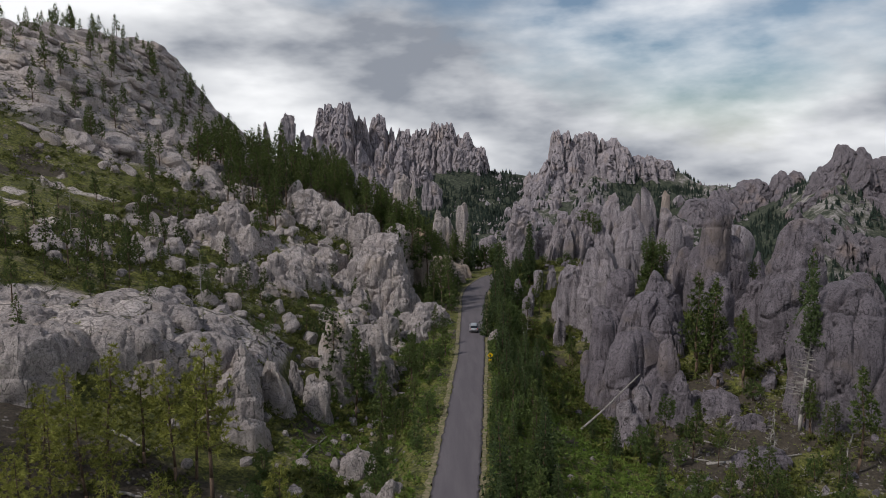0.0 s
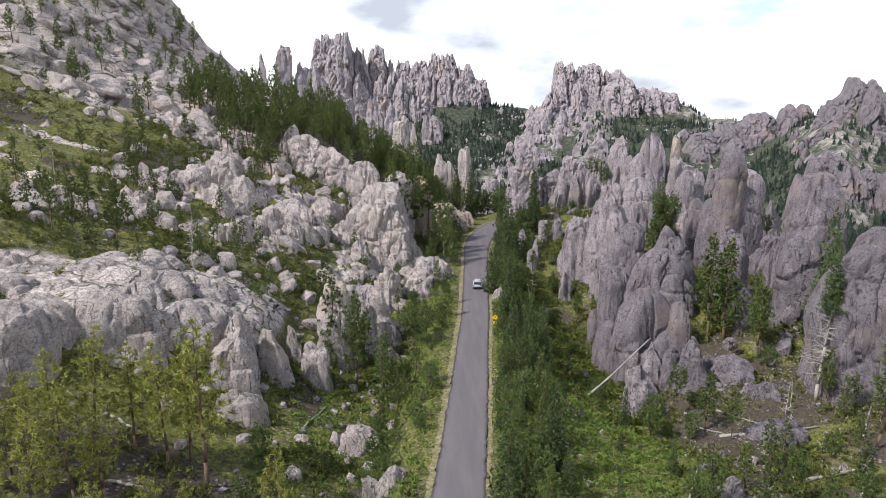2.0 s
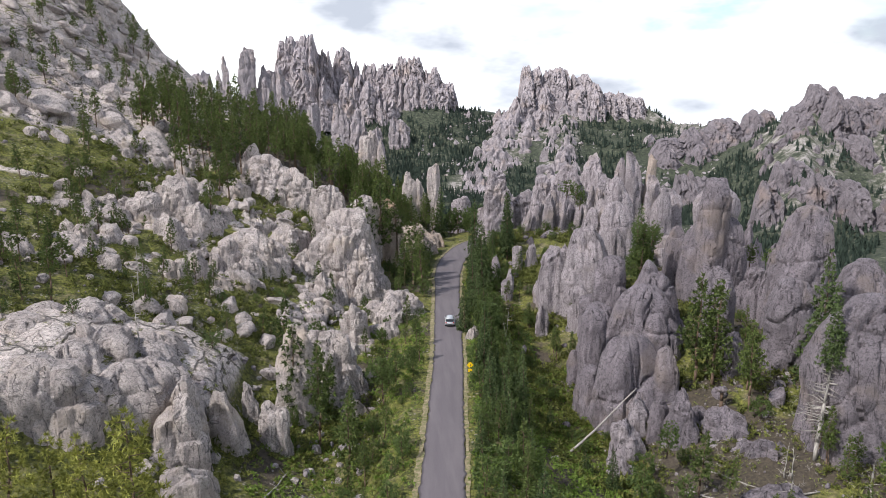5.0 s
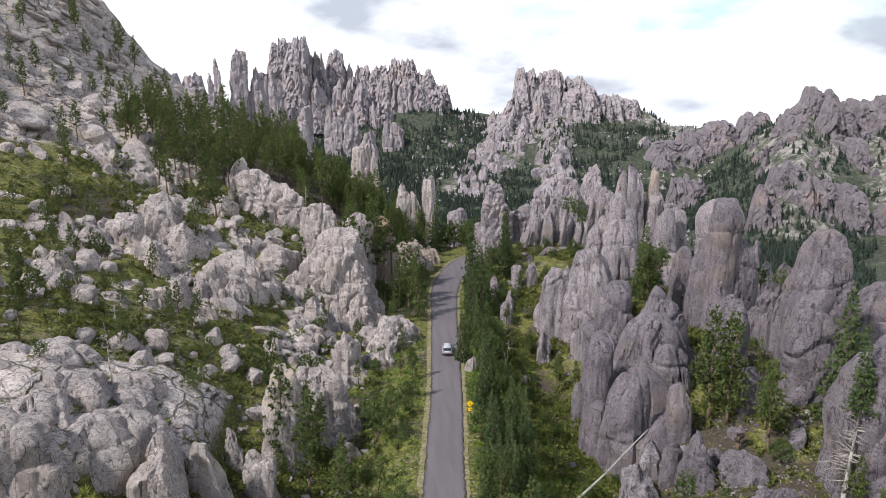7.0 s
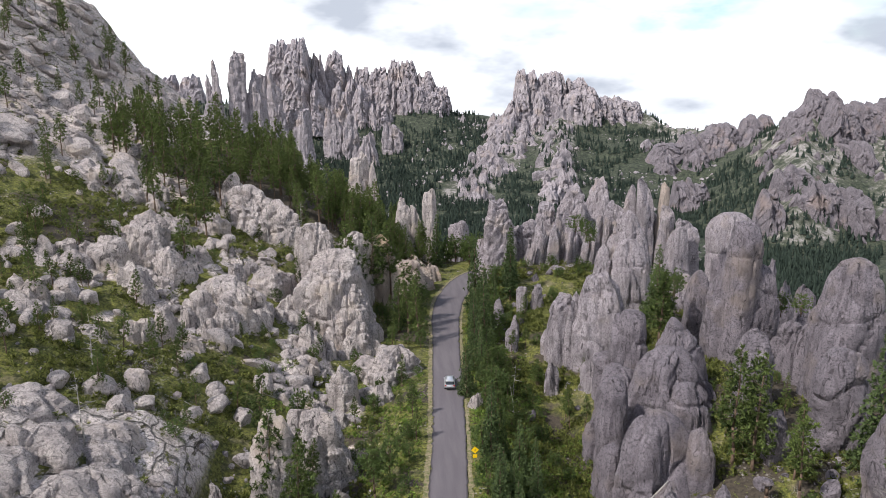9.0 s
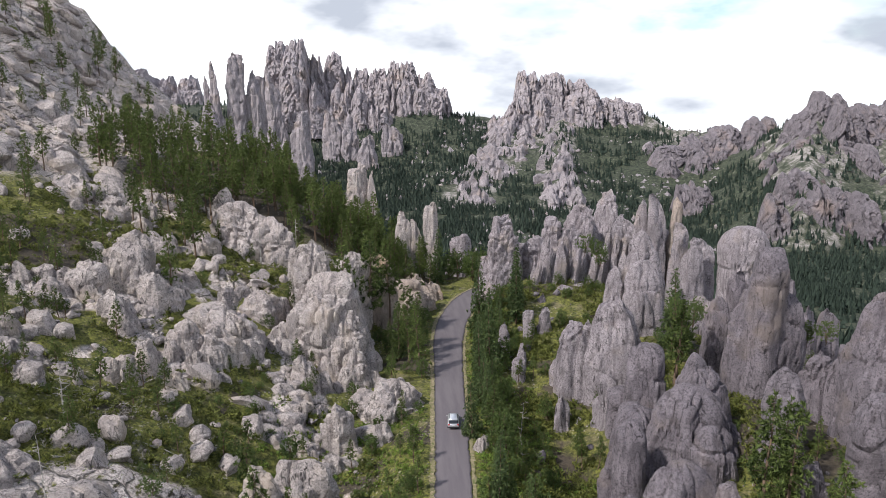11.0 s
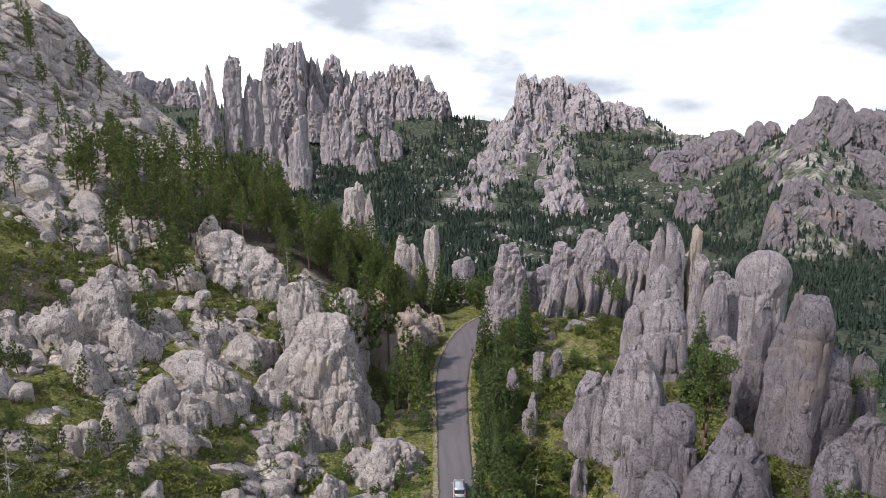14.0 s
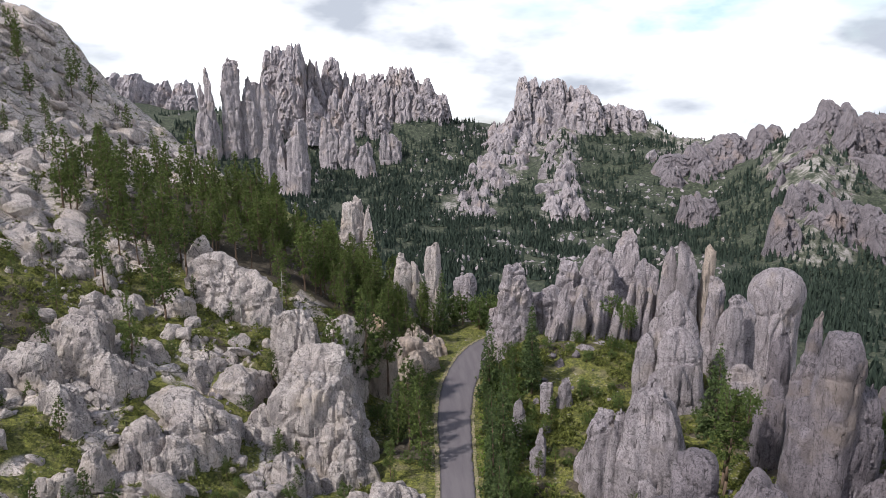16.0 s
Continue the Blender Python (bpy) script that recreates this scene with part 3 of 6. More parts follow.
def strip(name, material, inner, outer, lift, label, category):
    """A ribbon along the road between two offsets, in half widths plus metres."""
    c = ROAD_PTS
    d = np.gradient(c[:, :2], axis=0)
    d /= np.linalg.norm(d, axis=1)[:, None]
    side = np.stack([d[:, 1], -d[:, 0]], 1)
    verts, faces, across = [], [], []
    rng = np.random.default_rng(7)
    n = 8
    for i in range(len(c)):
        for j in range(n + 1):
            w = j / n
            off = inner(c[i, 2]) * (1 - w) + outer(c[i, 2]) * w
            wob = 0.0 if 0 < j < n else 0.10 * rng.standard_normal()
            p = c[i, :2] + side[i] * (off + wob)
            verts.append((p[0], p[1], lift + (0.05 * (1 - (2 * w - 1) ** 2) if material is ASPHALT else -0.05 * rng.random())))
            across.append(w)
    for i in range(len(c) - 1):
        for j in range(n):
            a = i * (n + 1) + j
            faces.append((a, a + 1, a + n + 2, a + n + 1))
    me = mesh_of(name, verts, faces, material)
    me.attributes.new("across", "FLOAT", "POINT").data.foreach_set("value", np.array(across, np.float32))
    return tagged(new(name, me), label, category, kind="structure")


strip("road", ASPHALT, lambda h: -h, lambda h: h, 0.06, "narrow worn purple-grey asphalt mountain road", "road")
strip("verge_left", SHOULDER, lambda h: -h - 0.75, lambda h: -h - 0.02, 0.0, "dry straw-coloured grass verge beside the road", "verge")
strip("verge_right", SHOULDER, lambda h: h + 0.02, lambda h: h + 0.6, 0.0, "dry gravelly verge beside the road", "verge")

# ---- granite ----
FOOT = []       # footprints of the rocks: x, y, radius
ROUND = {"r": (1.9, 1.9, 0.16), "p": (3.2, 1.5, 0.20), "f": (1.0, 2.2, 0.10)}   # length of the crown in radii, its fullness, taper below it


def column(x, y, top, rx, lean, shape, seed, foot=None, ry=None, yaw=None, step=0.44, joint=2.6, rough=1.0):
    """The skin of one upright mass of rock, from below ground to its top."""
    crown, full, taper = ROUND[shape]
    ry = ry or rx * (0.85 if shape != "p" else 0.8)
    yaw = math.radians((seed * 47) % 60 - 30) if yaw is None else yaw
    around = ground_z(np.array([x, x - rx, x + rx, x, x]), np.array([y, y, y, y - ry, y + ry]), False)
    foot = min(float(around.min()) - (1.5 if step < 1 else 14), top - 1.6 * rx) if foot is None else foot
    h = max(top - foot, 2.0)
    nu = int(np.clip(math.tau * max(rx, ry) / step, 14, 112))
    nv = int(np.clip(h / step, 8, 92))
    u = np.linspace(0, math.tau, nu, endpoint=False)
    v = 1 - (1 - np.linspace(0, 1, nv)) ** 1.35
    U, V = np.meshgrid(u, v)
    crown = min(crown * max(rx, ry), 0.85 * h) / h
    r = np.maximum(1 - np.maximum(1 - (1 - V) / crown, 0) ** 2.0, 0) ** (1 / full) * (1 + taper * (0.5 - V))
    r[-1] = 0
    # squarish outline
    sq = 0.3 + 0.7 * (np.abs(np.cos(U)) ** 4 + np.abs(np.sin(U)) ** 4) ** -0.25
    a, b = rx * r * sq * np.cos(U), ry * r * sq * np.sin(U)
    ca, sa = math.cos(yaw), math.sin(yaw)
    P = np.stack([x + lean * V**1.5 + ca * a - sa * b, y + sa * a + ca * b, foot + h * V], -1)
    # outward directions
    n = np.stack([ca * np.cos(U) / 1 - sa * np.sin(U), sa * np.cos(U) + ca * np.sin(U), 0.25 + 1.4 * V**4], -1)
    n /= np.linalg.norm(n, axis=-1, keepdims=True)
    w = P.reshape(-1, 3)
    s = seed * 13
    # flat faces broken off along joints
    rng = np.random.default_rng(seed)
    worn = rough < 0.5          # smooth, rounded masses with few breaks
    for k in range(4 if worn else 9):
        az, tilt = rng.uniform(0, math.tau), rng.uniform(0.0, 0.35) if k < 6 else rng.uniform(0.6, 1.1)
        cut = np.array([math.cos(az) * math.cos(tilt), math.sin(az) * math.cos(tilt), math.sin(tilt)])
        mid = np.array([x + lean * 0.3, y, foot + h * (0.35 if k < 6 else 0.62)])
        over = (w - mid) @ cut
        most = np.percentile(over, 99.5)
        w = w - cut * (0.9 * np.maximum(over - most * rng.uniform(0.8 if worn else 0.66, 0.92), 0))[:, None]
    size = min(rx, ry, h * 0.6)
    warp = np.stack([fbm(w / 5.0, 2, s + 1), fbm(w / 5.0, 2, s + 2), 0.5 * fbm(w / 5.0, 2, s + 3)], 1)
    j = joint * np.clip(size / 4, 0.45, 1.6)
    d1, d2, own = cells((w + 0.9 * warp) / (j, j, 6.0 * j), s)
    b1, b2, _ = cells((w + 0.6 * warp) / (2.2 * j, 2.2 * j, 1.6 * j), s + 5)
    d = 0.11 * size * fbm(w / (1.3 * size + 0.6), 2, s + 4)
    if worn:
        d += rough * (0.40 * j * (own - 0.5) - 0.42 * j * np.exp(-(d2 - d1) / 0.045))
    else:
        # blocks between three sets of joints, each standing out by its own amount
        turn = np.array(Euler((rng.normal() * 0.2, rng.normal() * 0.2 + 0.12, yaw + 0.4)).to_matrix())
        q = (w + 0.5 * warp * np.clip(size / 4, 0.4, 1.5)) @ turn / (0.75 * j, 0.75 * j, 1.7 * j)
        b = np.floor(q).astype(np.int64)
        edge = (np.minimum(q - b, 1 - q + b) * (0.75 * j, 0.75 * j, 1.7 * j)).min(1)
        d += rough * (0.17 * j * (hash01(b[:, 0], b[:, 1], b[:, 2], s) - 0.5) - 0.13 * j * np.exp(-((edge / (0.7 * step)) ** 2)))
        d += rough * (0.14 * j * (own - 0.5) - 0.16 * j * np.exp(-(d2 - d1) / 0.05))
    d += -0.10 * rough * j * np.exp(-(b2 - b1) / 0.035) + 0.06 * fbm(w / 0.9, 2, s + 6)
    # long splits right through the mass, upright and a few lying
    for k in range(2 if worn else 5):
        az, tilt = rng.uniform(0, math.tau), rng.normal() * 0.15 + (1.2 if k in (1, 4) else 0)
        cut = np.array([math.cos(az) * math.cos(tilt), math.sin(az) * math.cos(tilt), math.sin(tilt)])
        at = np.array([x + lean * 0.5, y, top - 0.3 * min(h, 4 * rx)]) + cut * rng.uniform(-0.6, 0.6) * rx
        gap = (w - at) @ cut + 0.20 * rx * warp[:, k % 3]
        d -= rng.uniform(0.4, 1.0) * min(0.16 * size, 1.5 * step) * np.exp(-((gap / (0.62 * step)) ** 2))
        d += rng.uniform(-0.05, 0.05) * size * np.tanh(gap / step)
    fade = np.clip(np.repeat(np.minimum(1, r.max(1)[:, None] * 2.5), nu, 1).ravel(), 0.15, 1)
    w = w + n.reshape(-1, 3) * (d * fade)[:, None]
    # back to its full width and height
    band = w[(V.ravel() > 0.25) & (V.ravel() < 0.75)]
    lo, hi = np.percentile(band[:, 0], (2, 98))
    w[:, 0] = x + lean * 0.4 + (w[:, 0] - (lo + hi) / 2) * np.clip(2 * rx / max(hi - lo, 0.1), 0.8, 1.6)
    w[:, 2] = np.minimum(foot + (w[:, 2] - foot) * h / (np.percentile(w[:, 2], 98.0) - foot), top + 0.02 * h + 0.1 * d)
    # keep the crest over its own shoulders
    rows = w.reshape(nv, nu, 3)
    k0 = int(0.72 * nv)
    hold = rows[k0, :, :2].mean(0)
    for i in range(k0 + 1, nv):
        drift = rows[i, :, :2].mean(0) - hold
        hold_to = np.clip(drift, -0.14 * rx, 0.14 * rx)
        rows[i, :, :2] += hold_to - drift
    i, k = np.meshgrid(np.arange(nv - 1), np.arange(nu), indexing="ij")
    a0, a1 = i * nu + k, i * nu + (k + 1) % nu
    faces = np.stack([a0, a1, a1 + nu, a0 + nu], -1).reshape(-1, 4)
    return w, faces


ROCKS = 0


def flanks(c, k):
    """Lower masses grown against the sides and back of a larger one."""
    x, y, top, rx, lean, shape = c
    rng = np.random.default_rng(900 + k)
    base = float(ground_z([x], [y], False)[0])
    out = []
    if x < 0:
        for n in range(1 + k % 2):
            az = rng.uniform(0, math.tau)
            out.append((x + 1.0 * rx * math.cos(az), y + 0.9 * rx * math.sin(az), base + (top - base) * rng.uniform(0.35, 0.65), rx * rng.uniform(0.4, 0.7), 0.0, "rf"[n % 2]))
        return out
    for side in (-1, 1)[: 1 + k % 2]:
        h = (top - base) * rng.uniform(0.35, 0.7)
        out.append((x + side * rx * rng.uniform(0.6, 1.0), y + rx * rng.uniform(0.2, 1.2), base + h, rx * rng.uniform(0.4, 0.7), 0.0, "rf"[int(rng.integers(2))]))
    return out


def outcrop(label, columns, material=None, fill=False, **more):
    """A rock formation: grown-together upright masses, each a mesh of its own."""
    global ROCKS
    thing = tagged(new("rock_formation"), label, "rock", "granite formations")
    x0, y0 = columns[0][:2]
    thing.location = (x0, y0, ground_at(x0, y0))
    columns = list(columns)
    if fill:
        columns += [f for n, c in enumerate(columns) if c[3] > 1.5 for f in flanks(c, n + ROCKS)]
    for c in columns:
        ROCKS += 1
        FOOT.append((c[0], c[1], c[3]))
        w, f = column(*c, ROCKS, **more)
        part("rock_mass", mesh_of("rock_mass", w - np.array(thing.location), f, material or GRANITE, crisp=26), None, thing)
    return thing


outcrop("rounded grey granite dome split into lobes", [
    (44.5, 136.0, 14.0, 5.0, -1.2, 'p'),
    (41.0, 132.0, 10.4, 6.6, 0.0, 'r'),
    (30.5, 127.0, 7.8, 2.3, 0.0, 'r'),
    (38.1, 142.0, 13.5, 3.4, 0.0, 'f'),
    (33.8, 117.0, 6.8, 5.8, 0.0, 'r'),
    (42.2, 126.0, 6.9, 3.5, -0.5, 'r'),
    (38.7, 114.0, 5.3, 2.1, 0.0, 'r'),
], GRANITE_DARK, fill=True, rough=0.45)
outcrop("pale grey granite fin cluster with a pointed top", [
    (37.6, 155.0, 19.2, 5.1, -1.3, 'p'),
    (30.3, 158.0, 12.1, 2.9, 0.0, 'f'),
    (32.0, 156.0, 13.1, 1.6, 0.0, 'r'),
    (33.7, 147.0, 6.5, 1.6, 0.0, 'r'),
    (26.8, 150.0, 1.5, 1.4, 0.0, 'r'),
], GRANITE_COOL, fill=True, rough=0.7)
outcrop("long serrated wall of upright granite blades", [
    (27.0, 212.0, 23.1, 4.5, 0.0, 'r'),
    (35.1, 214.0, 17.1, 3.4, 0.0, 'r'),
    (41.5, 224.0, 20.0, 3.3, 0.0, 'r'),
    (49.0, 226.0, 22.9, 5.5, 2.6, 'p'),
    (43.6, 215.0, 19.5, 3.1, 2.6, 'p'),
    (35.9, 208.0, 18.6, 1.9, 2.2, 'p'),
    (38.8, 207.0, 17.6, 1.9, 2.2, 'p'),
    (60.1, 236.0, 25.3, 4.2, 0.0, 'r'),
    (62.2, 225.0, 20.0, 3.4, 0.0, 'r'),
    (40.1, 200.0, 7.8, 4.0, 0.0, 'r'),
    (33.0, 217.0, 14.5, 5.4, 0.0, 'f'),
    (45.5, 222.0, 15.0, 6.0, 0.0, 'f'),
    (55.5, 229.0, 17.0, 5.6, 0.0, 'f'),
], GRANITE_COOL, fill=True)
blade_rng = np.random.default_rng(15)
for n in range(5):
    at = 33.5 + 6.2 * n
    outcrop("thin leaning granite blades before the serrated wall", [
        (at + 2.0 * k + blade_rng.normal() * 0.3, 207.0 + 1.9 * n + blade_rng.uniform(-2.5, 1.5), (13.5 + 1.1 * n) * blade_rng.uniform(0.72, 1.12), blade_rng.uniform(1.0, 1.7), blade_rng.uniform(1.6, 2.8), "pr"[k % 2])
        for k in range(3)], GRANITE_COOL, rough=0.6)
outcrop("pair of slender grey granite spires", [
    (60.6, 209.0, 26.6, 1.9, 0.0, 'r'),
    (64.0, 206.0, 28.3, 2.5, 0.0, 'r'),
    (65.5, 211.0, 19.0, 4.6, 0.0, 'f'),
], GRANITE_COOL, rough=0.7)
outcrop("slender granite spire stained orange", [
    (69.0, 207.0, 27.4, 1.8, 0.0, 'f'),
], GRANITE_WARM, rough=0.7)
outcrop("smooth egg-shaped granite dome below blocky towers", [
    (51.6, 181.0, 24.3, 4.7, -0.5, 'p'),
    (49.7, 176.0, 18.9, 4.4, 0.0, 'r'),
    (44.3, 178.0, 17.3, 2.1, 0.0, 'r'),
    (48.0, 183.0, 18.7, 1.4, 0.0, 'r'),
], GRANITE_COOL, fill=False, rough=0.45)
outcrop("ribbed granite tower with vertical cracks", [
    (65.3, 195.0, 23.0, 2.5, 0.0, 'p'),
    (65.7, 188.0, 21.3, 2.9, 0.0, 'p'),
    (69.9, 192.0, 19.6, 3.0, 0.0, 'r'),
    (65.2, 182.0, 9.4, 4.6, 0.0, 'r'),
], GRANITE_COOL, fill=False, rough=0.7)
outcrop("massive blocky granite tower behind the fins", [
    (101.8, 235.0, 14.5, 7.0, 0.0, 'f'),
], GRANITE_COOL, fill=False, rough=0.45)
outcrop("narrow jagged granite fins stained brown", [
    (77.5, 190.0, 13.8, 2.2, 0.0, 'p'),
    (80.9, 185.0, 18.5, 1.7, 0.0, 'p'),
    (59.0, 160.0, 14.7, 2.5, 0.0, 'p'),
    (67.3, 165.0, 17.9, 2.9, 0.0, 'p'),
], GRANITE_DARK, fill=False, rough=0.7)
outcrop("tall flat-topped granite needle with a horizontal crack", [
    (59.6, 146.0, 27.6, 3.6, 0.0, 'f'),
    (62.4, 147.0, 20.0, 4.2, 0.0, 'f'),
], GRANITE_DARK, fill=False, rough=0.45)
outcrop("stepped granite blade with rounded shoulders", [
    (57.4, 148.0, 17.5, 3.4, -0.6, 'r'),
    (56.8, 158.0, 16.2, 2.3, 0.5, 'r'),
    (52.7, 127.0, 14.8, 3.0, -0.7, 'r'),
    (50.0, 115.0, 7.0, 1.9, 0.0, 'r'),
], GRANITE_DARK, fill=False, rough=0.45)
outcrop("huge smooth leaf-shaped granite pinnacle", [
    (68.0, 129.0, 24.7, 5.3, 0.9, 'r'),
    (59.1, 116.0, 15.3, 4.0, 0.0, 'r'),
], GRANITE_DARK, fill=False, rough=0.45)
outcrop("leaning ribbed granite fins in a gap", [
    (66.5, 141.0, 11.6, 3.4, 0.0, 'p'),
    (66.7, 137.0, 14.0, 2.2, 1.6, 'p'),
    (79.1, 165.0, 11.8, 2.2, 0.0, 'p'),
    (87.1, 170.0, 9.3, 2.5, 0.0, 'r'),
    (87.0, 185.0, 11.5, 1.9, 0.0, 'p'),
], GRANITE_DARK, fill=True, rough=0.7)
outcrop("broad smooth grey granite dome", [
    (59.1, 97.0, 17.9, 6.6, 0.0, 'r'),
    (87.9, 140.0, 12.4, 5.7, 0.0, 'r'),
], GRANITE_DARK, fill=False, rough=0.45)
outcrop("small weathered standing rock beside a log", [
    (29.7, 105.0, -2.4, 2.7, 0.0, 'r'),
    (33.4, 110.0, -0.2, 2.1, 0.0, 'p'),
    (27.9, 101.0, -6.2, 2.3, 0.0, 'r'),
], GRANITE_COOL)
outcrop("cracked granite blocks on brown ground", [
    (37.3, 104.0, 2.6, 2.4, 0.0, 'p'),
    (43.6, 104.0, -0.1, 3.3, 0.0, 'f'),
    (46.1, 97.0, -2.0, 2.7, 0.0, 'r'),
    (43.3, 88.0, -3.4, 3.6, 0.0, 'f'),
], GRANITE_DARK, fill=True)
outcrop("low grey boulder half buried in grass", [
    (30.9, 74.5, -3.7, 2.0, 0.0, 'r'),
], GRANITE_COOL)
outcrop("small upright pale granite stones", [
    (26.9, 180.0, 7.9, 1.3, 0.0, 'f'),
    (30.5, 181.0, 8.1, 1.3, 0.0, 'f'),
], GRANITE_COOL)
outcrop("row of small pale granite fins beside the road", [
    (21.2, 177.0, 6.3, 1.2, 0.0, 'f'),
    (21.6, 163.0, 4.0, 1.4, 0.0, 'r'),
    (22.7, 166.0, 5.6, 1.0, 0.0, 'r'),
    (20.2, 172.0, 4.5, 1.4, 0.0, 'r'),
], GRANITE_COOL)
outcrop("grey boulder close to the road edge", [
    (10.6, 135.0, 2.6, 1.2, 0.0, 'r'),
])
outcrop("broad pale granite shelf broken by deep cracks", [
    (-43.5, 92.0, 13.4, 5.9, 0.0, 'f'),
    (-47.1, 103.0, 15.4, 2.3, 0.0, 'f'),
    (-43.0, 102.0, 15.0, 1.4, 0.0, 'f'),
    (-40.7, 104.0, 13.2, 2.0, 0.0, 'f'),
    (-37.3, 106.0, 11.4, 2.9, 0.0, 'f'),
    (-31.8, 100.0, 9.3, 3.4, 0.0, 'f'),
    (-35.8, 112.0, 7.8, 2.1, 0.0, 'f'),
    (-32.4, 113.0, 5.9, 2.3, 0.0, 'f'),
    (-29.7, 94.0, 8.3, 3.4, 0.0, 'r'),
    (-52.3, 82.0, 16.2, 4.8, 0.0, 'f'),
    (-47.9, 96.0, 12.9, 7.7, 0.0, 'f'),
    (-39.3, 102.0, 13.3, 2.3, 0.0, 'f'),
    (-35.5, 104.0, 10.9, 2.3, 0.0, 'f'),
    (-30.0, 97.0, 9.3, 2.8, 0.0, 'r'),
    (-27.9, 88.0, 2.2, 3.4, 0.0, 'r'),
], rough=0.55)
outcrop("sharp pale granite pinnacle on the shelf's end", [
    (-26.1, 100.0, 6.3, 2.5, 0.0, 'p'),
])
outcrop("slanting granite slabs above the roadside grass", [
    (-17.7, 113.0, 10.5, 3.1, -0.9, 'p'),
    (-12.7, 122.0, 6.7, 5.1, -2.5, 'p'),
    (-9.7, 115.0, -1.0, 2.0, -0.6, 'p'),
    (-20.3, 104.0, 2.9, 2.2, 0.0, 'r'),
    (-24.1, 108.0, 4.0, 1.2, 0.0, 'r'),
])
outcrop("square-shouldered granite blocks above the road", [
    (-10.9, 141.0, 5.4, 2.7, 0.0, 'f'),
    (-2.8, 152.0, 4.8, 5.7, 1.1, 'f'),
    (-4.3, 142.0, 1.6, 2.5, 0.0, 'r'),
], fill=True)
outcrop("large rough granite knob with cracks and grass tufts", [
    (-17.9, 180.0, 23.0, 5.0, 0.0, 'r'),
    (-14.4, 172.0, 18.0, 7.6, 0.0, 'f'),
    (-11.0, 169.0, 12.5, 4.2, 0.0, 'r'),
    (-10.2, 187.0, 19.8, 4.1, 0.0, 'f'),
], fill=True)
outcrop("tan granite road cut above the bend", [
    (-4.1, 192.0, 17.9, 3.8, 0.0, 'f'),
    (2.0, 206.0, 8.6, 4.4, 0.0, 'f'),
    (3.2, 202.5, 6.5, 3.4, 0.5, 'f'),
    (5.8, 209.0, 6.0, 3.2, 0.5, 'f'),
    (9.0, 217.0, 5.0, 2.8, 0.0, 'p'),
    (5.2, 221.0, 6.6, 3.6, -1.0, 'p'),
], GRANITE_WARM)
outcrop("rounded granite hump under the pines", [
    (-35.5, 203.0, 28.6, 7.4, 0.0, 'r'),
    (-40.5, 209.0, 31.0, 4.2, 0.0, 'r'),
], fill=True)
outcrop("stack of tilted granite slabs on the slope", [
    (-54.9, 163.0, 24.2, 3.6, 0.9, 'f'),
    (-51.0, 172.0, 27.0, 4.2, 1.2, 'f'),
    (-48.3, 156.0, 20.7, 3.3, 0.0, 'r'),
    (-44.8, 165.0, 21.5, 3.1, 0.0, 'r'),
], fill=True)
outcrop("two rounded granite boulders in brush", [
    (-68.9, 157.0, 23.7, 3.2, 0.0, 'r'),
    (-64.4, 158.0, 22.4, 2.7, 0.0, 'r'),
], fill=True)
outcrop("slab-sided granite boulder on the slope", [
    (-59.5, 137.0, 19.0, 4.8, 0.5, 'f'),
    (-68.8, 142.0, 20.9, 3.8, 0.0, 'f'),
], fill=True)
outcrop("cluster of knobbly granite pillars", [
    (-40.7, 147.0, 15.2, 1.7, 0.0, 'r'),
    (-36.3, 153.0, 16.3, 2.9, 0.0, 'r'),
    (-33.1, 163.0, 16.3, 8.2, 0.0, 'f'),
    (-31.6, 152.0, 13.9, 2.4, 0.0, 'f'),
    (-39.8, 142.0, 10.1, 1.5, 0.0, 'f'),
    (-35.9, 143.0, 10.7, 2.7, 0.0, 'p'),
    (-29.4, 155.0, 11.5, 2.7, 0.0, 'r'),
], fill=True)
outcrop("blunt granite pegs among green brush", [
    (-17.7, 158.0, 7.6, 2.6, 0.0, 'r'),
    (-13.1, 166.0, 6.7, 2.6, 0.0, 'r'),
    (-9.0, 163.0, 6.5, 3.2, 0.0, 'r'),
    (-21.1, 166.0, 8.4, 1.8, 0.0, 'r'),
    (-27.1, 176.0, 14.7, 4.7, 0.0, 'f'),
], fill=True)
outcrop("cone-shaped pale boulder in the grass", [
    (-12.3, 85.5, -1.2, 2.7, 0.0, 'p'),
])
outcrop("split upright boulder beside the road", [
    (-7.2, 70.0, 1.05, 1.8, 0.0, 'r'),
    (-9.6, 70.6, -0.4, 1.2, 0.0, 'f'),
])
outcrop("pale granite ribs rising out of the forest", [
    (-10.4, 260.0, 32.1, 4.1, 0.0, 'p'),
    (-6.4, 258.0, 29.8, 1.9, 0.0, 'p'),
], fill=True)
outcrop("balanced granite knobs on the forest ridge", [
    (2.4, 238.0, 20.3, 2.5, 0.0, 'p'),
    (6.0, 238.0, 17.9, 2.0, 0.0, 'r'),
    (10.2, 239.0, 22.5, 2.2, 0.0, 'r'),
], fill=True)
outcrop("pale granite rib beyond the bend", [
    (21.0, 258.0, 9.3, 3.5, 0.0, 'f'),
], GRANITE_COOL, fill=True)



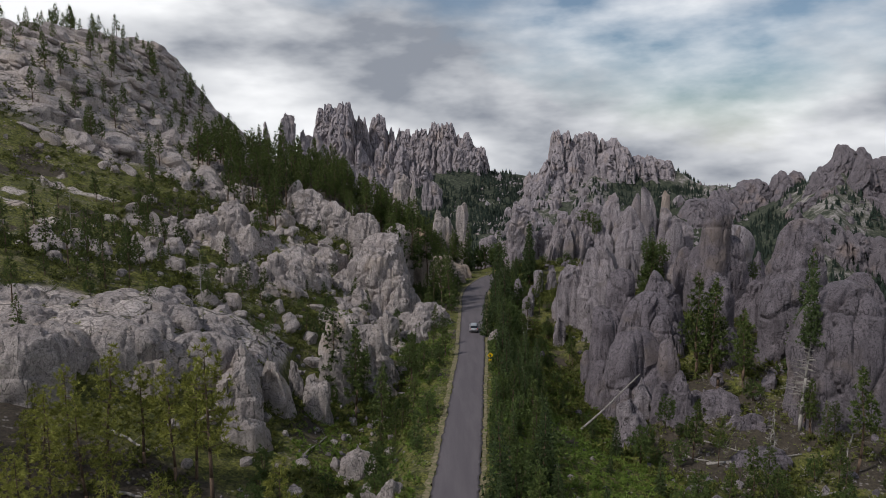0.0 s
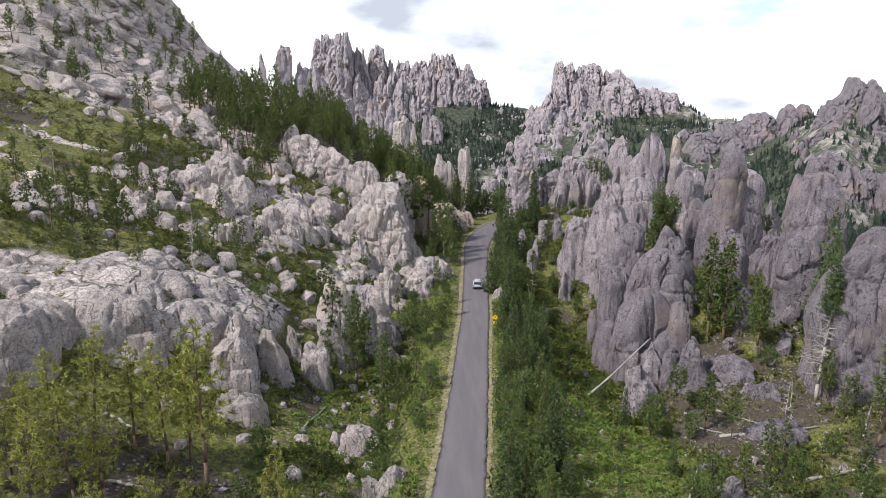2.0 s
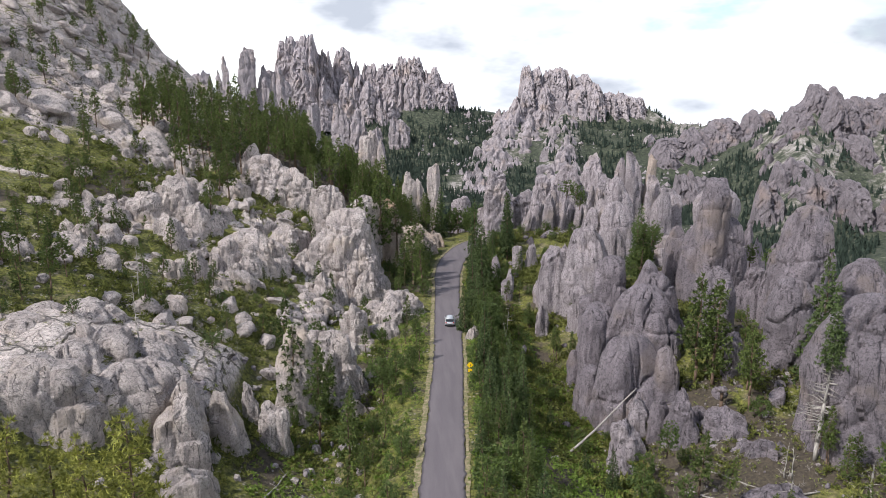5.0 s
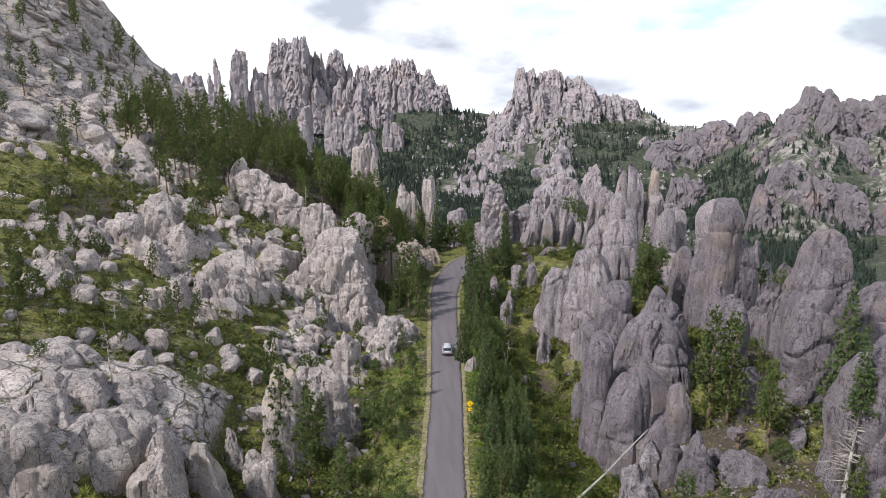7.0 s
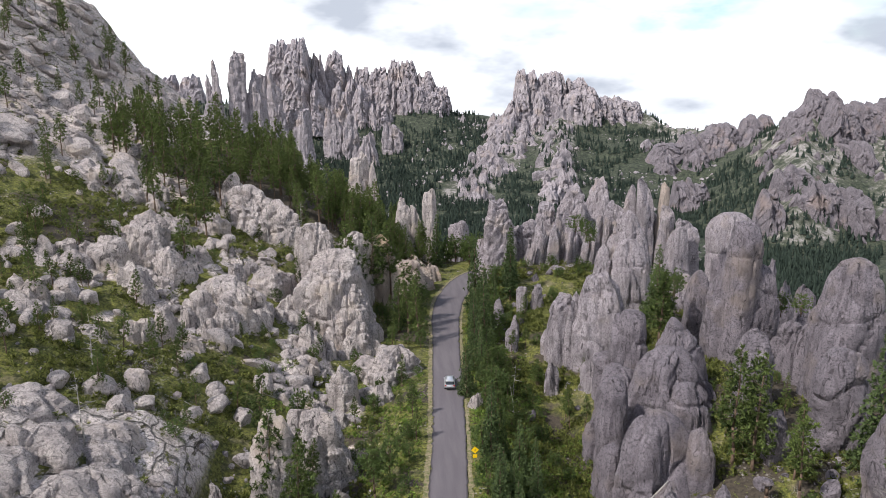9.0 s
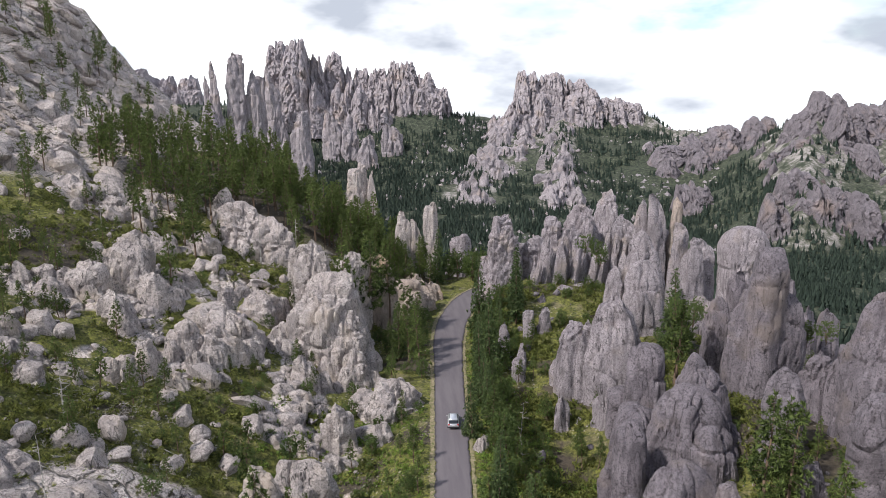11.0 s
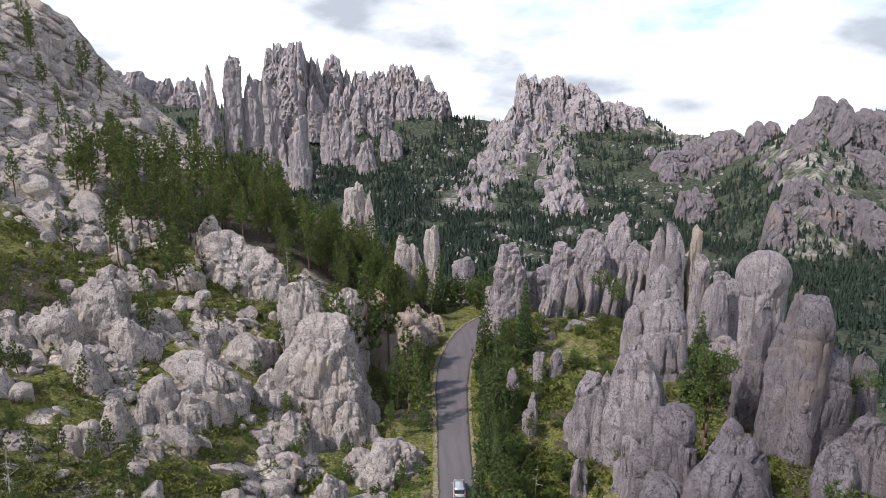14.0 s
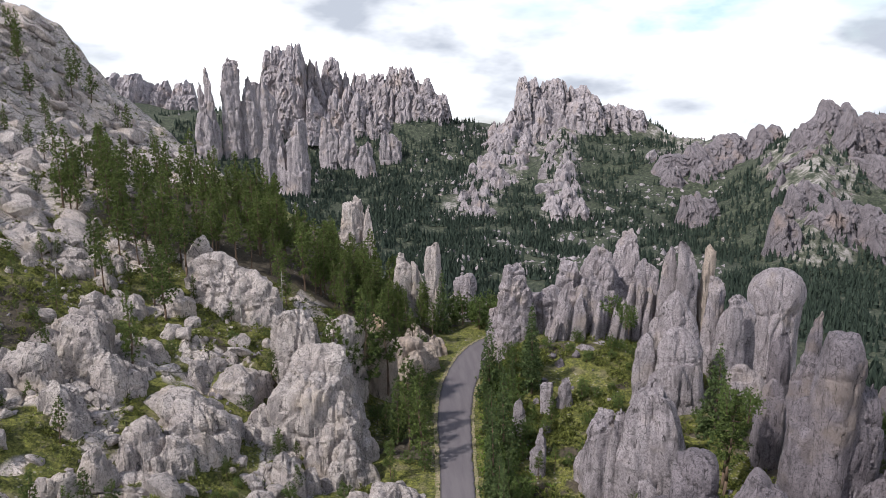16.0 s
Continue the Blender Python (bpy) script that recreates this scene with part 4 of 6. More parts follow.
def spire_profile(u, cols, base):
    """Crest heights along u for a row of spires, and which spire rules where."""
    best, own = np.full(u.shape, -1e9), np.zeros(u.shape, int)
    for k, (x, y, top, rx, lean, shape) in enumerate(cols):
        s = np.abs(u - x) / rx
        h = max(top - base[k], 6.0)
        fall = min((0.95 if shape == "p" else 1.7) * h, 4.0 * rx)
        f = top - 0.05 * h * s**2 - fall * np.maximum(s - (0.2 if shape == "p" else 0.65), 0) ** 1.1
        own = np.where(f > best, k, own)
        best = np.maximum(best, f)
    return best, own


def crag_wall(cols, seed, step=1.6, rib=7.0):
    """The skin of a fluted cliff: one sheet over the front and crest of a row of spires."""
    cols = sorted(cols)
    a = np.array([c[:4] for c in cols], float)
    base = ground_z(a[:, 0], a[:, 1], False)
    u = np.arange((a[:, 0] - 2.2 * a[:, 3]).min(), (a[:, 0] + 2.2 * a[:, 3]).max(), step)
    prof, own = spire_profile(u, cols, base)
    x0, y0, r0 = a[own, 0], a[own, 1], a[own, 3]
    for _ in range(3):
        y0 = np.convolve(np.pad(y0, 2, "edge"), np.ones(5) / 5, "valid")
    bulge = 0.85 * r0 * np.sqrt(np.maximum(1 - ((u - x0) / (1.35 * r0)) ** 2, 0))
    foot = ground_z(u, y0 - 16, False) - 12
    # broken crest: every rib ends at its own height
    q = np.stack([u / rib, y0 / 60, prof / 90], 1)
    d1, d2, o1 = cells(q, seed)
    e1, e2, o2 = cells(q * (2.7, 1, 2.2), seed + 3)
    h = np.maximum(prof - foot, 0)
    prof = prof - np.minimum(h, 90) * (0.16 * o1**2 + 0.07 * o2**2) - 2.2 * np.exp(-(d2 - d1) / 0.08)
    h = np.maximum(prof - foot, 0.5)
    nv = int(np.clip(h.max() / step, 12, 100))
    v = 1 - (1 - np.linspace(0, 1, nv)) ** 1.2
    U, V = np.meshgrid(u, v)
    Z = foot + V * h
    thick = np.clip(0.10 * h, 3, 11)
    front = thick * np.sqrt(np.maximum(1 - V**4, 0)) + 0.26 * np.minimum(h, 70) * (1 - V) ** 1.25 + bulge * np.sqrt(np.maximum(1 - V**3, 0))
    P = np.stack([U, y0 - front, Z], -1).reshape(-1, 3)
    warp = np.stack([fbm(P / 22, 3, seed + 7), fbm(P / 22, 3, seed + 8), 0 * P[:, 0]], 1)
    q = (P + 5.0 * warp) * (1, 0.25, 1)
    d1, d2, o1 = cells(q / (rib, rib, 6.5 * rib), seed)
    e1, e2, o2 = cells(q / (0.4 * rib, 0.5 * rib, 1.5 * rib), seed + 3)
    g1, g2, o3 = cells((P + 3.0 * warp) / (1.5 * rib, rib, 0.8 * rib), seed + 5)
    out = 0.85 * rib * (o1 - 0.5) - 0.45 * rib * np.exp(-(d2 - d1) / 0.06) + 0.45 * rib * (o2 - 0.5) - 0.25 * rib * np.exp(-(e2 - e1) / 0.06)
    out += 0.25 * rib * (o3 - 0.5) - 0.15 * rib * np.exp(-(g2 - g1) / 0.05) + 0.8 * fbm(P / 4, 3, seed + 9)
    fade = np.clip(1.25 - V.ravel() ** 6, 0.3, 1)
    P[:, 1] -= out * fade
    P[:, 0] += 1.6 * fbm(P / 9, 2, seed + 11) * fade
    back = P.reshape(nv, len(u), 3)[-1]
    rows = [P.reshape(nv, len(u), 3)] + [(back + np.stack([0 * u, thick * dy, -dz * h], -1))[None] for dy, dz in ((0.7, 0.03), (1.5, 0.25), (2.2, 1.0))]
    P = np.concatenate(rows)
    n = len(P)
    i, k = np.meshgrid(np.arange(n - 1), np.arange(len(u) - 1), indexing="ij")
    a0 = i * len(u) + k
    return P.reshape(-1, 3), np.stack([a0, a0 + 1, a0 + 1 + len(u), a0 + len(u)], -1).reshape(-1, 4)


def crag(label, columns, material=None, layers=2, step=1.6, rib=7.0):
    """A far cliff: the row of spires, and lower buttresses standing before it."""
    global ROCKS
    thing = tagged(new("rock_formation"), label, "rock", "granite formations")
    x0, y0 = columns[0][:2]
    thing.location = (x0, y0, ground_at(x0, y0))
    rng = np.random.default_rng(ROCKS + 70)
    material = material or GRANITE_FAR
    columns = sorted(columns, key=lambda c: -c[1])
    rows = [[columns[0]]]
    for c in columns[1:]:
        if rows[-1][0][1] - c[1] > 34:
            rows.append([])
        rows[-1].append(c)
    for n in range(1, layers):
        low = []
        for x, y, top, rx, lean, shape in rows[0]:
            g = float(ground_z([x], [y], False)[0])
            for side in (-0.6, 0.5):
                low.append((x + rx * (side + rng.uniform(-0.3, 0.3)), y - 26 * n - rng.uniform(0, 14), g + (top - g) * rng.uniform(0.30, 0.72) / n**0.5, rx * rng.uniform(0.4, 0.75), 0.0, "pr"[int(rng.integers(2))]))
        rows.append(low)
    for cols in rows:
        ROCKS += 1
        w, f = crag_wall(cols, ROCKS * 7, step, rib)
        part("rock_face", mesh_of("rock_face", w - np.array(thing.location), f, material, crisp=28), None, thing)
    return thing


def block_field(label, seed, spots, r0, r1, lift0, lift1, shapes, material=None, **more):
    """Jointed blocks standing close together on a ledge."""
    rng = np.random.default_rng(seed)
    cols = []
    for x, y in spots:
        g = float(ground_z([x], [y], False)[0])
        cols.append((x, y, g + rng.uniform(lift0, lift1), rng.uniform(r0, r1), rng.uniform(-0.5, 0.5), shapes[int(rng.integers(len(shapes)))]))
    return outcrop(label, cols, material, **more)


field_rng = np.random.default_rng(3)
for row in range(4):
    y0 = 88 + 7.2 * row
    spots = [(x + field_rng.normal() * 0.8, y0 + 0.55 * max(x + 50, 0) * (1 - row / 4) + field_rng.normal() * 0.8) for x in np.arange(-66, -29, 7.4)]
    block_field("broad pale granite slabs along the shelf", 300 + row, [p for p in spots if shelf(np.array([p[0]]), np.array([p[1]]))[0][0] > 0.35], 4.0, 5.4, 0.2, 1.2, "f", rough=0.45)
made = 0
while made < 32:
    x, y = field_rng.uniform(-74, -8), field_rng.uniform(120, 206)
    if stone_mask(np.array([x]), np.array([y]))[0] < 0.35 or not all((x - a) ** 2 + (y - b) ** 2 > (0.8 * r + 1) ** 2 for a, b, r in FOOT):
        continue
    spots = [(x + 1.6 * k + field_rng.normal() * 0.8, y + field_rng.normal() * 1.4) for k in range(int(field_rng.integers(2, 5)))]
    block_field("low cracked granite ledge on the grassy slope", 400 + made, spots, 1.2, 2.8, 0.8, 3.4, "ffr")
    made += 1

# ---- far crags across the valley ----
crag("far ridge of pale granite cliffs behind the hill", [
    (-397, 1250, 99, 36.9, 0.0, 'f'),
    (-362, 1280, 89, 31.2, 0.0, 'f'),
    (-314, 1270, 90, 20.1, 0.0, 'r'),
])
outcrop("slim granite needle with a thin tip", [
    (-216, 990, 61, 15.2, 0.0, 'p'),
    (-212, 988, 96, 6.3, 0.0, 'p'),
    (-223, 992, 78, 4.2, 0.0, 'p'),
    (-220, 905, 22, 6.5, 0.0, 'p'),
], GRANITE_FAR, step=1.7, joint=6.0, rough=1.1)
outcrop("twin flat-topped granite towers", [
    (-188, 1000, 107, 12.4, 0.0, 'f'),
    (-167, 1010, 87, 14.1, 0.0, 'p'),
    (-165, 1040, 80, 7.5, 0.0, 'r'),
], GRANITE_FAR, step=1.7, joint=6.0, rough=1.1)
outcrop("slender free-standing granite spire", [
    (-127, 900, 78, 9.3, 0.0, 'p'),
    (-124, 905, 40, 15.0, 0.0, 'p'),
], GRANITE_FAR, step=1.7, joint=6.0, rough=1.1)
crag("tallest massif of grey granite spires", [
    (-151, 1130, 133, 17.8, 0.0, 'r'),
    (-124, 1132, 137, 18.2, 0.0, 'r'),
    (-125, 1105, 118, 21.0, 0.0, 'r'),
    (-100, 1140, 116, 13.1, 0.0, 'r'),
    (-98, 1090, 75, 30.8, 6.3, 'p'),
    (-114, 1080, 64, 34.9, 0.0, 'r'),
])
crag("second massif of jagged granite spires", [
    (-72, 1170, 121, 15.2, 0.0, 'r'),
    (-51, 1175, 100, 12.4, 0.0, 'p'),
    (-31, 1180, 98, 14.2, 0.0, 'r'),
    (-61, 1100, 67, 15.6, 0.0, 'r'),
    (-33, 1105, 69, 18.6, 0.0, 'p'),
    (-6, 1090, 42, 17.2, 0.0, 'r'),
])
crag("long comb of granite spires on the skyline", [
    (-7, 1170, 100, 17.1, 0.0, 'r'),
    (18, 1160, 107, 11.4, 0.0, 'r'),
    (39, 1150, 107, 13.9, 0.0, 'r'),
    (65, 1140, 89, 17.2, 0.0, 'r'),
    (88, 1130, 71, 12.5, 0.0, 'r'),
    (33, 1120, 74, 12.3, 0.0, 'r'),
    (63, 1115, 61, 11.1, 0.0, 'r'),
])
outcrop("low granite spires standing in front of the massif", [
    (-91, 850, 44, 12.2, 0.0, 'p'),
    (-106, 855, 12, 9.3, 0.0, 'p'),
    (-67, 1000, 35, 13.5, 0.0, 'p'),
    (-45, 1000, 32, 12.4, 0.0, 'p'),
    (-21, 960, 6, 12.4, 0.0, 'p'),
    (4, 1000, 17, 7.4, 0.0, 'f'),
    (18, 1000, 13, 7.8, 0.0, 'f'),
], GRANITE_FAR, step=1.7, joint=6.0, rough=1.1)
crag("crag of fractured granite crowning the mountain", [
    (211, 1100, 91, 18.8, 0.0, 'f'),
    (248, 1100, 87, 24.2, 0.0, 'f'),
    (286, 1090, 77, 21.2, 0.0, 'f'),
    (319, 1085, 52, 16.8, 0.0, 'r'),
    (346, 1080, 48, 18.8, 0.0, 'r'),
    (202, 1070, 50, 23.2, 0.0, 'f'),
    (220, 1060, 31, 23.5, 0.0, 'r'),
    (262, 1070, 41, 22.1, 0.0, 'r'),
])


def far_ribs(seed, count, x0, x1, y0, y1, low, high, r0, r1):
    """Ribs and blocks of bare rock breaking out of a far slope."""
    rng = np.random.default_rng(seed)
    out = []
    while len(out) < count:
        x, y = rng.uniform(x0, x1), rng.uniform(y0, y1)
        if crag_mask(np.array([x]), np.array([y]))[0] < 0.45 * rng.random() + 0.25:
            continue
        g = float(ground_z([x], [y], False)[0])
        out.append((x, y, g + rng.uniform(low, high), rng.uniform(r0, r1), 0.0, "prf"[int(rng.integers(3))]))
    return out


outcrop("fractured granite flank below the mountain's crag", far_ribs(1, 190, 80, 350, 770, 1100, 4, 17, 4, 11), GRANITE_FAR, step=3.0, rough=1.3)
outcrop("broken granite ribs on the far ridge", far_ribs(2, 60, 330, 450, 830, 960, 3, 11, 4, 9), GRANITE_FAR_SHADED, step=3.0, rough=1.3)
outcrop("granite ribs below the far peak", far_ribs(3, 90, 340, 600, 600, 830, 3, 13, 4, 11), GRANITE_FAR_SHADED, step=3.0, rough=1.3)
crag("stepped granite buttress running down the mountain", [
    (174, 1040, 22, 21.4, 0.0, 'p'),
    (157, 960, -10, 19.1, 0.0, 'f'),
    (130, 905, -30, 10.2, 0.0, 'p'),
    (150, 900, -33, 14.2, 0.0, 'p'),
    (82, 820, -51, 9.8, 0.0, 'p'),
    (101, 825, -48, 10.5, 0.0, 'p'),
])
crag("pair of granite ribs on the wooded slope", [
    (178, 790, -38, 12.8, 0.0, 'p'),
    (195, 800, -24, 11.8, 0.0, 'p'),
])
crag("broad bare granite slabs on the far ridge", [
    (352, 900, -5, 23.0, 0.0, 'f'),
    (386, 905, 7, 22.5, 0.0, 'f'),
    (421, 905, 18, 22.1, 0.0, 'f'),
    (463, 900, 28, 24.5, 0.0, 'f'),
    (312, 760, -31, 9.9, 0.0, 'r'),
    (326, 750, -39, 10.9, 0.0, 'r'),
], GRANITE_FAR_SHADED)
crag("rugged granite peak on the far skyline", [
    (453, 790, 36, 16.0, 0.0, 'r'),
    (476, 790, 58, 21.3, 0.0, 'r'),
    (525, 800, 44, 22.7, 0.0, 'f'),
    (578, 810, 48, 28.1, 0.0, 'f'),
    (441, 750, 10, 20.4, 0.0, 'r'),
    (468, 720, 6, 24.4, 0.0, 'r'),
], GRANITE_FAR_SHADED)
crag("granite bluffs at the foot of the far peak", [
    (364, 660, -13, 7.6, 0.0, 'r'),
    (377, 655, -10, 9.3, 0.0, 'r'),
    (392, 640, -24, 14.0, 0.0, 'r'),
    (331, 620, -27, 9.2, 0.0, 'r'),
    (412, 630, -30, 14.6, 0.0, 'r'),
], GRANITE_FAR_SHADED)

# ---- trees ----


def needles(centres, radii, count, rng, up=0.25, width=0.30, outward=None):
    """Spiky tufts: `count` slim blades round every centre."""
    n = len(centres)
    d = rng.standard_normal((n, count, 3))
    d[..., 2] += up
    if outward is not None:
        d += outward[:, None] * 0.7
    d /= np.linalg.norm(d, axis=2, keepdims=True)
    side = np.cross(d, rng.standard_normal((n, count, 3)))
    side /= np.linalg.norm(side, axis=2, keepdims=True)
    r = radii[:, None, None] * rng.uniform(0.6, 1.15, (n, count, 1))
    c = centres[:, None] + d * r * 0.12
    a, b, t = c - side * r * width, c + side * r * width, c + d * r
    verts = np.stack([a, b, t], 2).reshape(-1, 3)
    return verts, np.arange(len(verts)).reshape(-1, 3)


def stick_mesh(name, sticks, material, sides=6):
    bm = bmesh.new()
    for a, b, ra, rb, k in sticks:
        tube(bm, a, b, ra, rb, k)
    me = bpy.data.meshes.new(name)
    bm.to_mesh(me)
    bm.free()
    me.materials.append(material)
    return me


def bent_trunk(h, r, rng, sway=0.12, steps=6):
    pts = [Vector((0, 0, -0.6))]
    off = Vector((0, 0, 0))
    for k in range(1, steps + 1):
        off += Vector((rng.normal() * sway, rng.normal() * sway, 0))
        pts.append(Vector((off.x, off.y, h * k / steps)))
    rad = [r * (1 - 0.92 * k / steps) for k in range(steps + 1)]
    return pts, rad, [(pts[k], pts[k + 1], rad[k], rad[k + 1], 8) for k in range(steps)]


def along(pts, h, z):
    """The trunk's axis at a height."""
    k = min(int(max(z, 0) / h * (len(pts) - 1)), len(pts) - 2)
    w = max(z, 0) / h * (len(pts) - 1) - k
    return pts[k].lerp(pts[k + 1], w) if k else pts[1] * min(max(z, 0) / (h / (len(pts) - 1)), 1)


def pine_tree(seed, h=12.0, bare=0.38, spread=2.3, count=62, material=None, blades=14, thin=0.20):
    """Ponderosa pine: bare lower trunk, open crown of tufted limbs."""
    rng = np.random.default_rng(seed)
    pts, _, sticks = bent_trunk(h, 0.19, rng)
    cs, rs, outs = [], [], []
    for k in range(count):
        f = bare + (1 - bare) * (k + rng.random()) / count
        z = h * f
        length = spread * (0.16 + 0.95 * ((1 - f) / (1 - bare)) ** 0.7 * (1 if f > bare + 0.08 else 0.7)) * rng.uniform(0.5, 1.12)
        az = k * 2.4 + rng.normal() * 0.6
        out = np.array([math.cos(az), math.sin(az), rng.uniform(-0.15, 0.42)])
        base = np.array(along(pts, h, z * 0.985))
        tip = base + out * length
        if k % 3 == 0:
            sticks.append((base, tip, 0.045, 0.012, 3))
        for w in (0.5, 0.75, 1.0) if length > 1.0 else (0.75,):
            cs.append(base + out * length * w + rng.normal(size=3) * 0.16 * length)
            rs.append(rng.uniform(0.32, 0.54))
            outs.append(out)
    cs.append(np.array(along(pts, h, h)) + (0, 0, 0.1))
    rs.append(0.5)
    outs.append(np.array([0, 0, 1.0]))
    v, f = needles(np.array(cs), np.array(rs), blades, rng, 0.3, thin, np.array(outs))
    return stick_mesh("trunk", sticks, BARK), mesh_of("crown", v, f, material or PINE, False)


def spruce_tree(seed, h=12.0, bare=0.06, spread=2.0):
    """Spruce: narrow cone of drooping tiers down to the ground."""
    rng = np.random.default_rng(seed)
    pts, _, sticks = bent_trunk(h, 0.17, rng, 0.05)
    cs, rs, outs = [], [], []
    z = h * bare
    while z < h * 0.97:
        f = z / h
        n = int(5 + 4 * (1 - f))
        turn = rng.random() * 6
        for k in range(n):
            length = spread * (1 - f) ** 0.85 * rng.uniform(0.65, 1.12) + 0.15
            az = turn + k * math.tau / n + rng.normal() * 0.2
            out = np.array([math.cos(az), math.sin(az), rng.uniform(-0.38, -0.05)])
            base = np.array(along(pts, h, z))
            if length > 1.1 and k % 4 == 0:
                sticks.append((base, base + out * length, 0.03, 0.008, 3))
            for w in np.arange(0.45 if length > 0.8 else 0.7, 1.05, 0.5 / max(length, 0.6)):
                cs.append(base + out * length * w + rng.normal(size=3) * 0.09)
                rs.append(rng.uniform(0.32, 0.50) * (0.75 + 0.4 * (1 - f)))
                outs.append(out * (1, 1, 0.6))
        z += rng.uniform(0.30, 0.44)
    cs.append(np.array(along(pts, h, h)))
    rs.append(0.42)
    outs.append(np.array([0, 0, 2.0]))
    v, f = needles(np.array(cs), np.array(rs), 9, rng, -0.05, 0.27, np.array(outs))
    return stick_mesh("trunk", sticks, BARK), mesh_of("crown", v, f, SPRUCE, False)


def broad_tree(seed, h=6.0, spread=2.1, material=None):
    """Aspen or birch: several pale stems and a loose leafy crown."""
    rng = np.random.default_rng(seed)
    sticks, cs, rs, outs = [], [], [], []
    for k in range(3):
        az = k * 2.1 + rng.random()
        lean = Vector((math.cos(az), math.sin(az), 0)) * spread * 0.35
        sticks.append(((0.1 * k, 0, -0.5), lean * 0.4 + Vector((0, 0, h * 0.5)), 0.08, 0.05, 6))
        sticks.append((lean * 0.4 + Vector((0, 0, h * 0.5)), lean + Vector((0, 0, h * 0.92)), 0.05, 0.015, 6))
    for k in range(230):
        d = rng.standard_normal(3)
        d /= np.linalg.norm(d)
        r = rng.uniform(0.45, 1.0) ** 0.6
        p = np.array([0, 0, h * 0.56]) + d * r * (spread, spread, h * 0.42) * (1 + 0.25 * math.sin(3 * d[0] + 4 * d[1] + seed))
        cs.append(p)
        rs.append(rng.uniform(0.20, 0.36))
        outs.append(d)
    v, f = needles(np.array(cs), np.array(rs), 12, rng, 0.1, 0.37, np.array(outs) * 0.5)
    return stick_mesh("trunk", sticks, BARK), mesh_of("crown", v, f, material or BROADLEAF, False)


def tree_thing(name, meshes, label, category, group):
    """The first tree of a kind: an empty at its foot with trunk and crown."""
    thing = tagged(new(name), label, category, group)
    part("trunk", meshes[0], None, thing)
    part("crown", meshes[1], None, thing)
    return thing


PINES = [tree_thing("pine_tree", pine_tree(s, 12, b, w, c), "ponderosa pine with reddish bark and tufted open crown", "tree", "pines")
         for s, b, w, c in ((1, 0.36, 1.9, 74), (2, 0.24, 2.0, 84), (3, 0.42, 1.75, 66), (4, 0.14, 1.75, 84))]
BUSHY = [tree_thing("pine_tree", pine_tree(s, 12, b, w, c, PINE_YELLOW, 20, 0.13), "bushy ponderosa pine with bright yellow-green tufts", "tree", "pines")
         for s, b, w, c in ((5, 0.30, 2.7, 66), (6, 0.22, 2.9, 72), (7, 0.36, 2.5, 58))]
SPRUCES = [tree_thing("spruce_tree", spruce_tree(s, 12, b, w), "dark green narrow spruce with drooping tiers", "tree", "spruces")
           for s, b, w in ((11, 0.05, 1.9), (12, 0.10, 1.6), (13, 0.04, 2.3))]
BROADS = [tree_thing("birch_tree", broad_tree(s, 6, w), "light green leafy birch with several thin stems", "tree", "leafy trees")
          for s, w in ((21, 2.0), (22, 2.4), (23, 1.7))]
USED = set()
PLANTED = []
plant_rng = np.random.default_rng(77)


def plant(kinds, x, y, h, full, z=None):
    """Set a tree of height h on the ground at x, y."""
    k = int(plant_rng.integers(len(kinds)))
    z = ground_at(x, y) if z is None else z
    wide = h / full * plant_rng.uniform(0.9, 1.1) if h > 0.5 * full else h / full * 1.2
    m = pose(x, y, z - 0.1, plant_rng.normal() * 2, plant_rng.normal() * 2, plant_rng.random() * 360) @ Matrix.Diagonal((wide, wide, h / full, 1))
    PLANTED.append((x, y, h))
    if kinds[k].name not in USED:
        USED.add(kinds[k].name)
        kinds[k].matrix_basis = m
        return kinds[k]
    ob = copy_thing(kinds[k], pose(0, 0, 0))
    ob.matrix_basis = m
    return ob


def clear_of_rocks(x, y, margin=0.6):
    return all((x - a) ** 2 + (y - b) ** 2 > (margin * r + 0.5) ** 2 for a, b, r in FOOT)


PINE_AT = [
    (-39.0, 72.0, 13.7), (-41.1, 69.0, 11.7), (-43.0, 67.0, 9.2), (-35.4, 74.0, 12.0), (-31.9, 73.5, 14.6), (-27.3, 72.0, 18.3), (-30.3, 76.0, 14.3), (-42.1, 63.0, 8.2), (-36.7, 63.0, 12.2), (-34.8, 65.0, 10.0), (-17.5, 61.0, 12.1), (-38.4, 60.0, 10.2), (-11.2, 178.0, 20), (-6.3, 186.0, 20), (-2.3, 190.0, 20), (1.3, 180.0, 13.8), (3.0, 176.0, 13.2), (-0.8, 173.0, 12.4), (-43.1, 206.0, 15.2), (-45.5, 202.0, 12.1), (-43.5, 172.0, 13.3), (-58.0, 141.0, 6.4), (-61.7, 141.0, 4.5), (-32.6, 196.0, 4.1), (-55.9, 200.0, 4.4), (-23.4, 208.0, 9.5), (46.9, 118.0, 15.2), (49.8, 110.0, 10.5), (46.5, 150.0, 16.3), (36.8, 72.0, 7.3)]
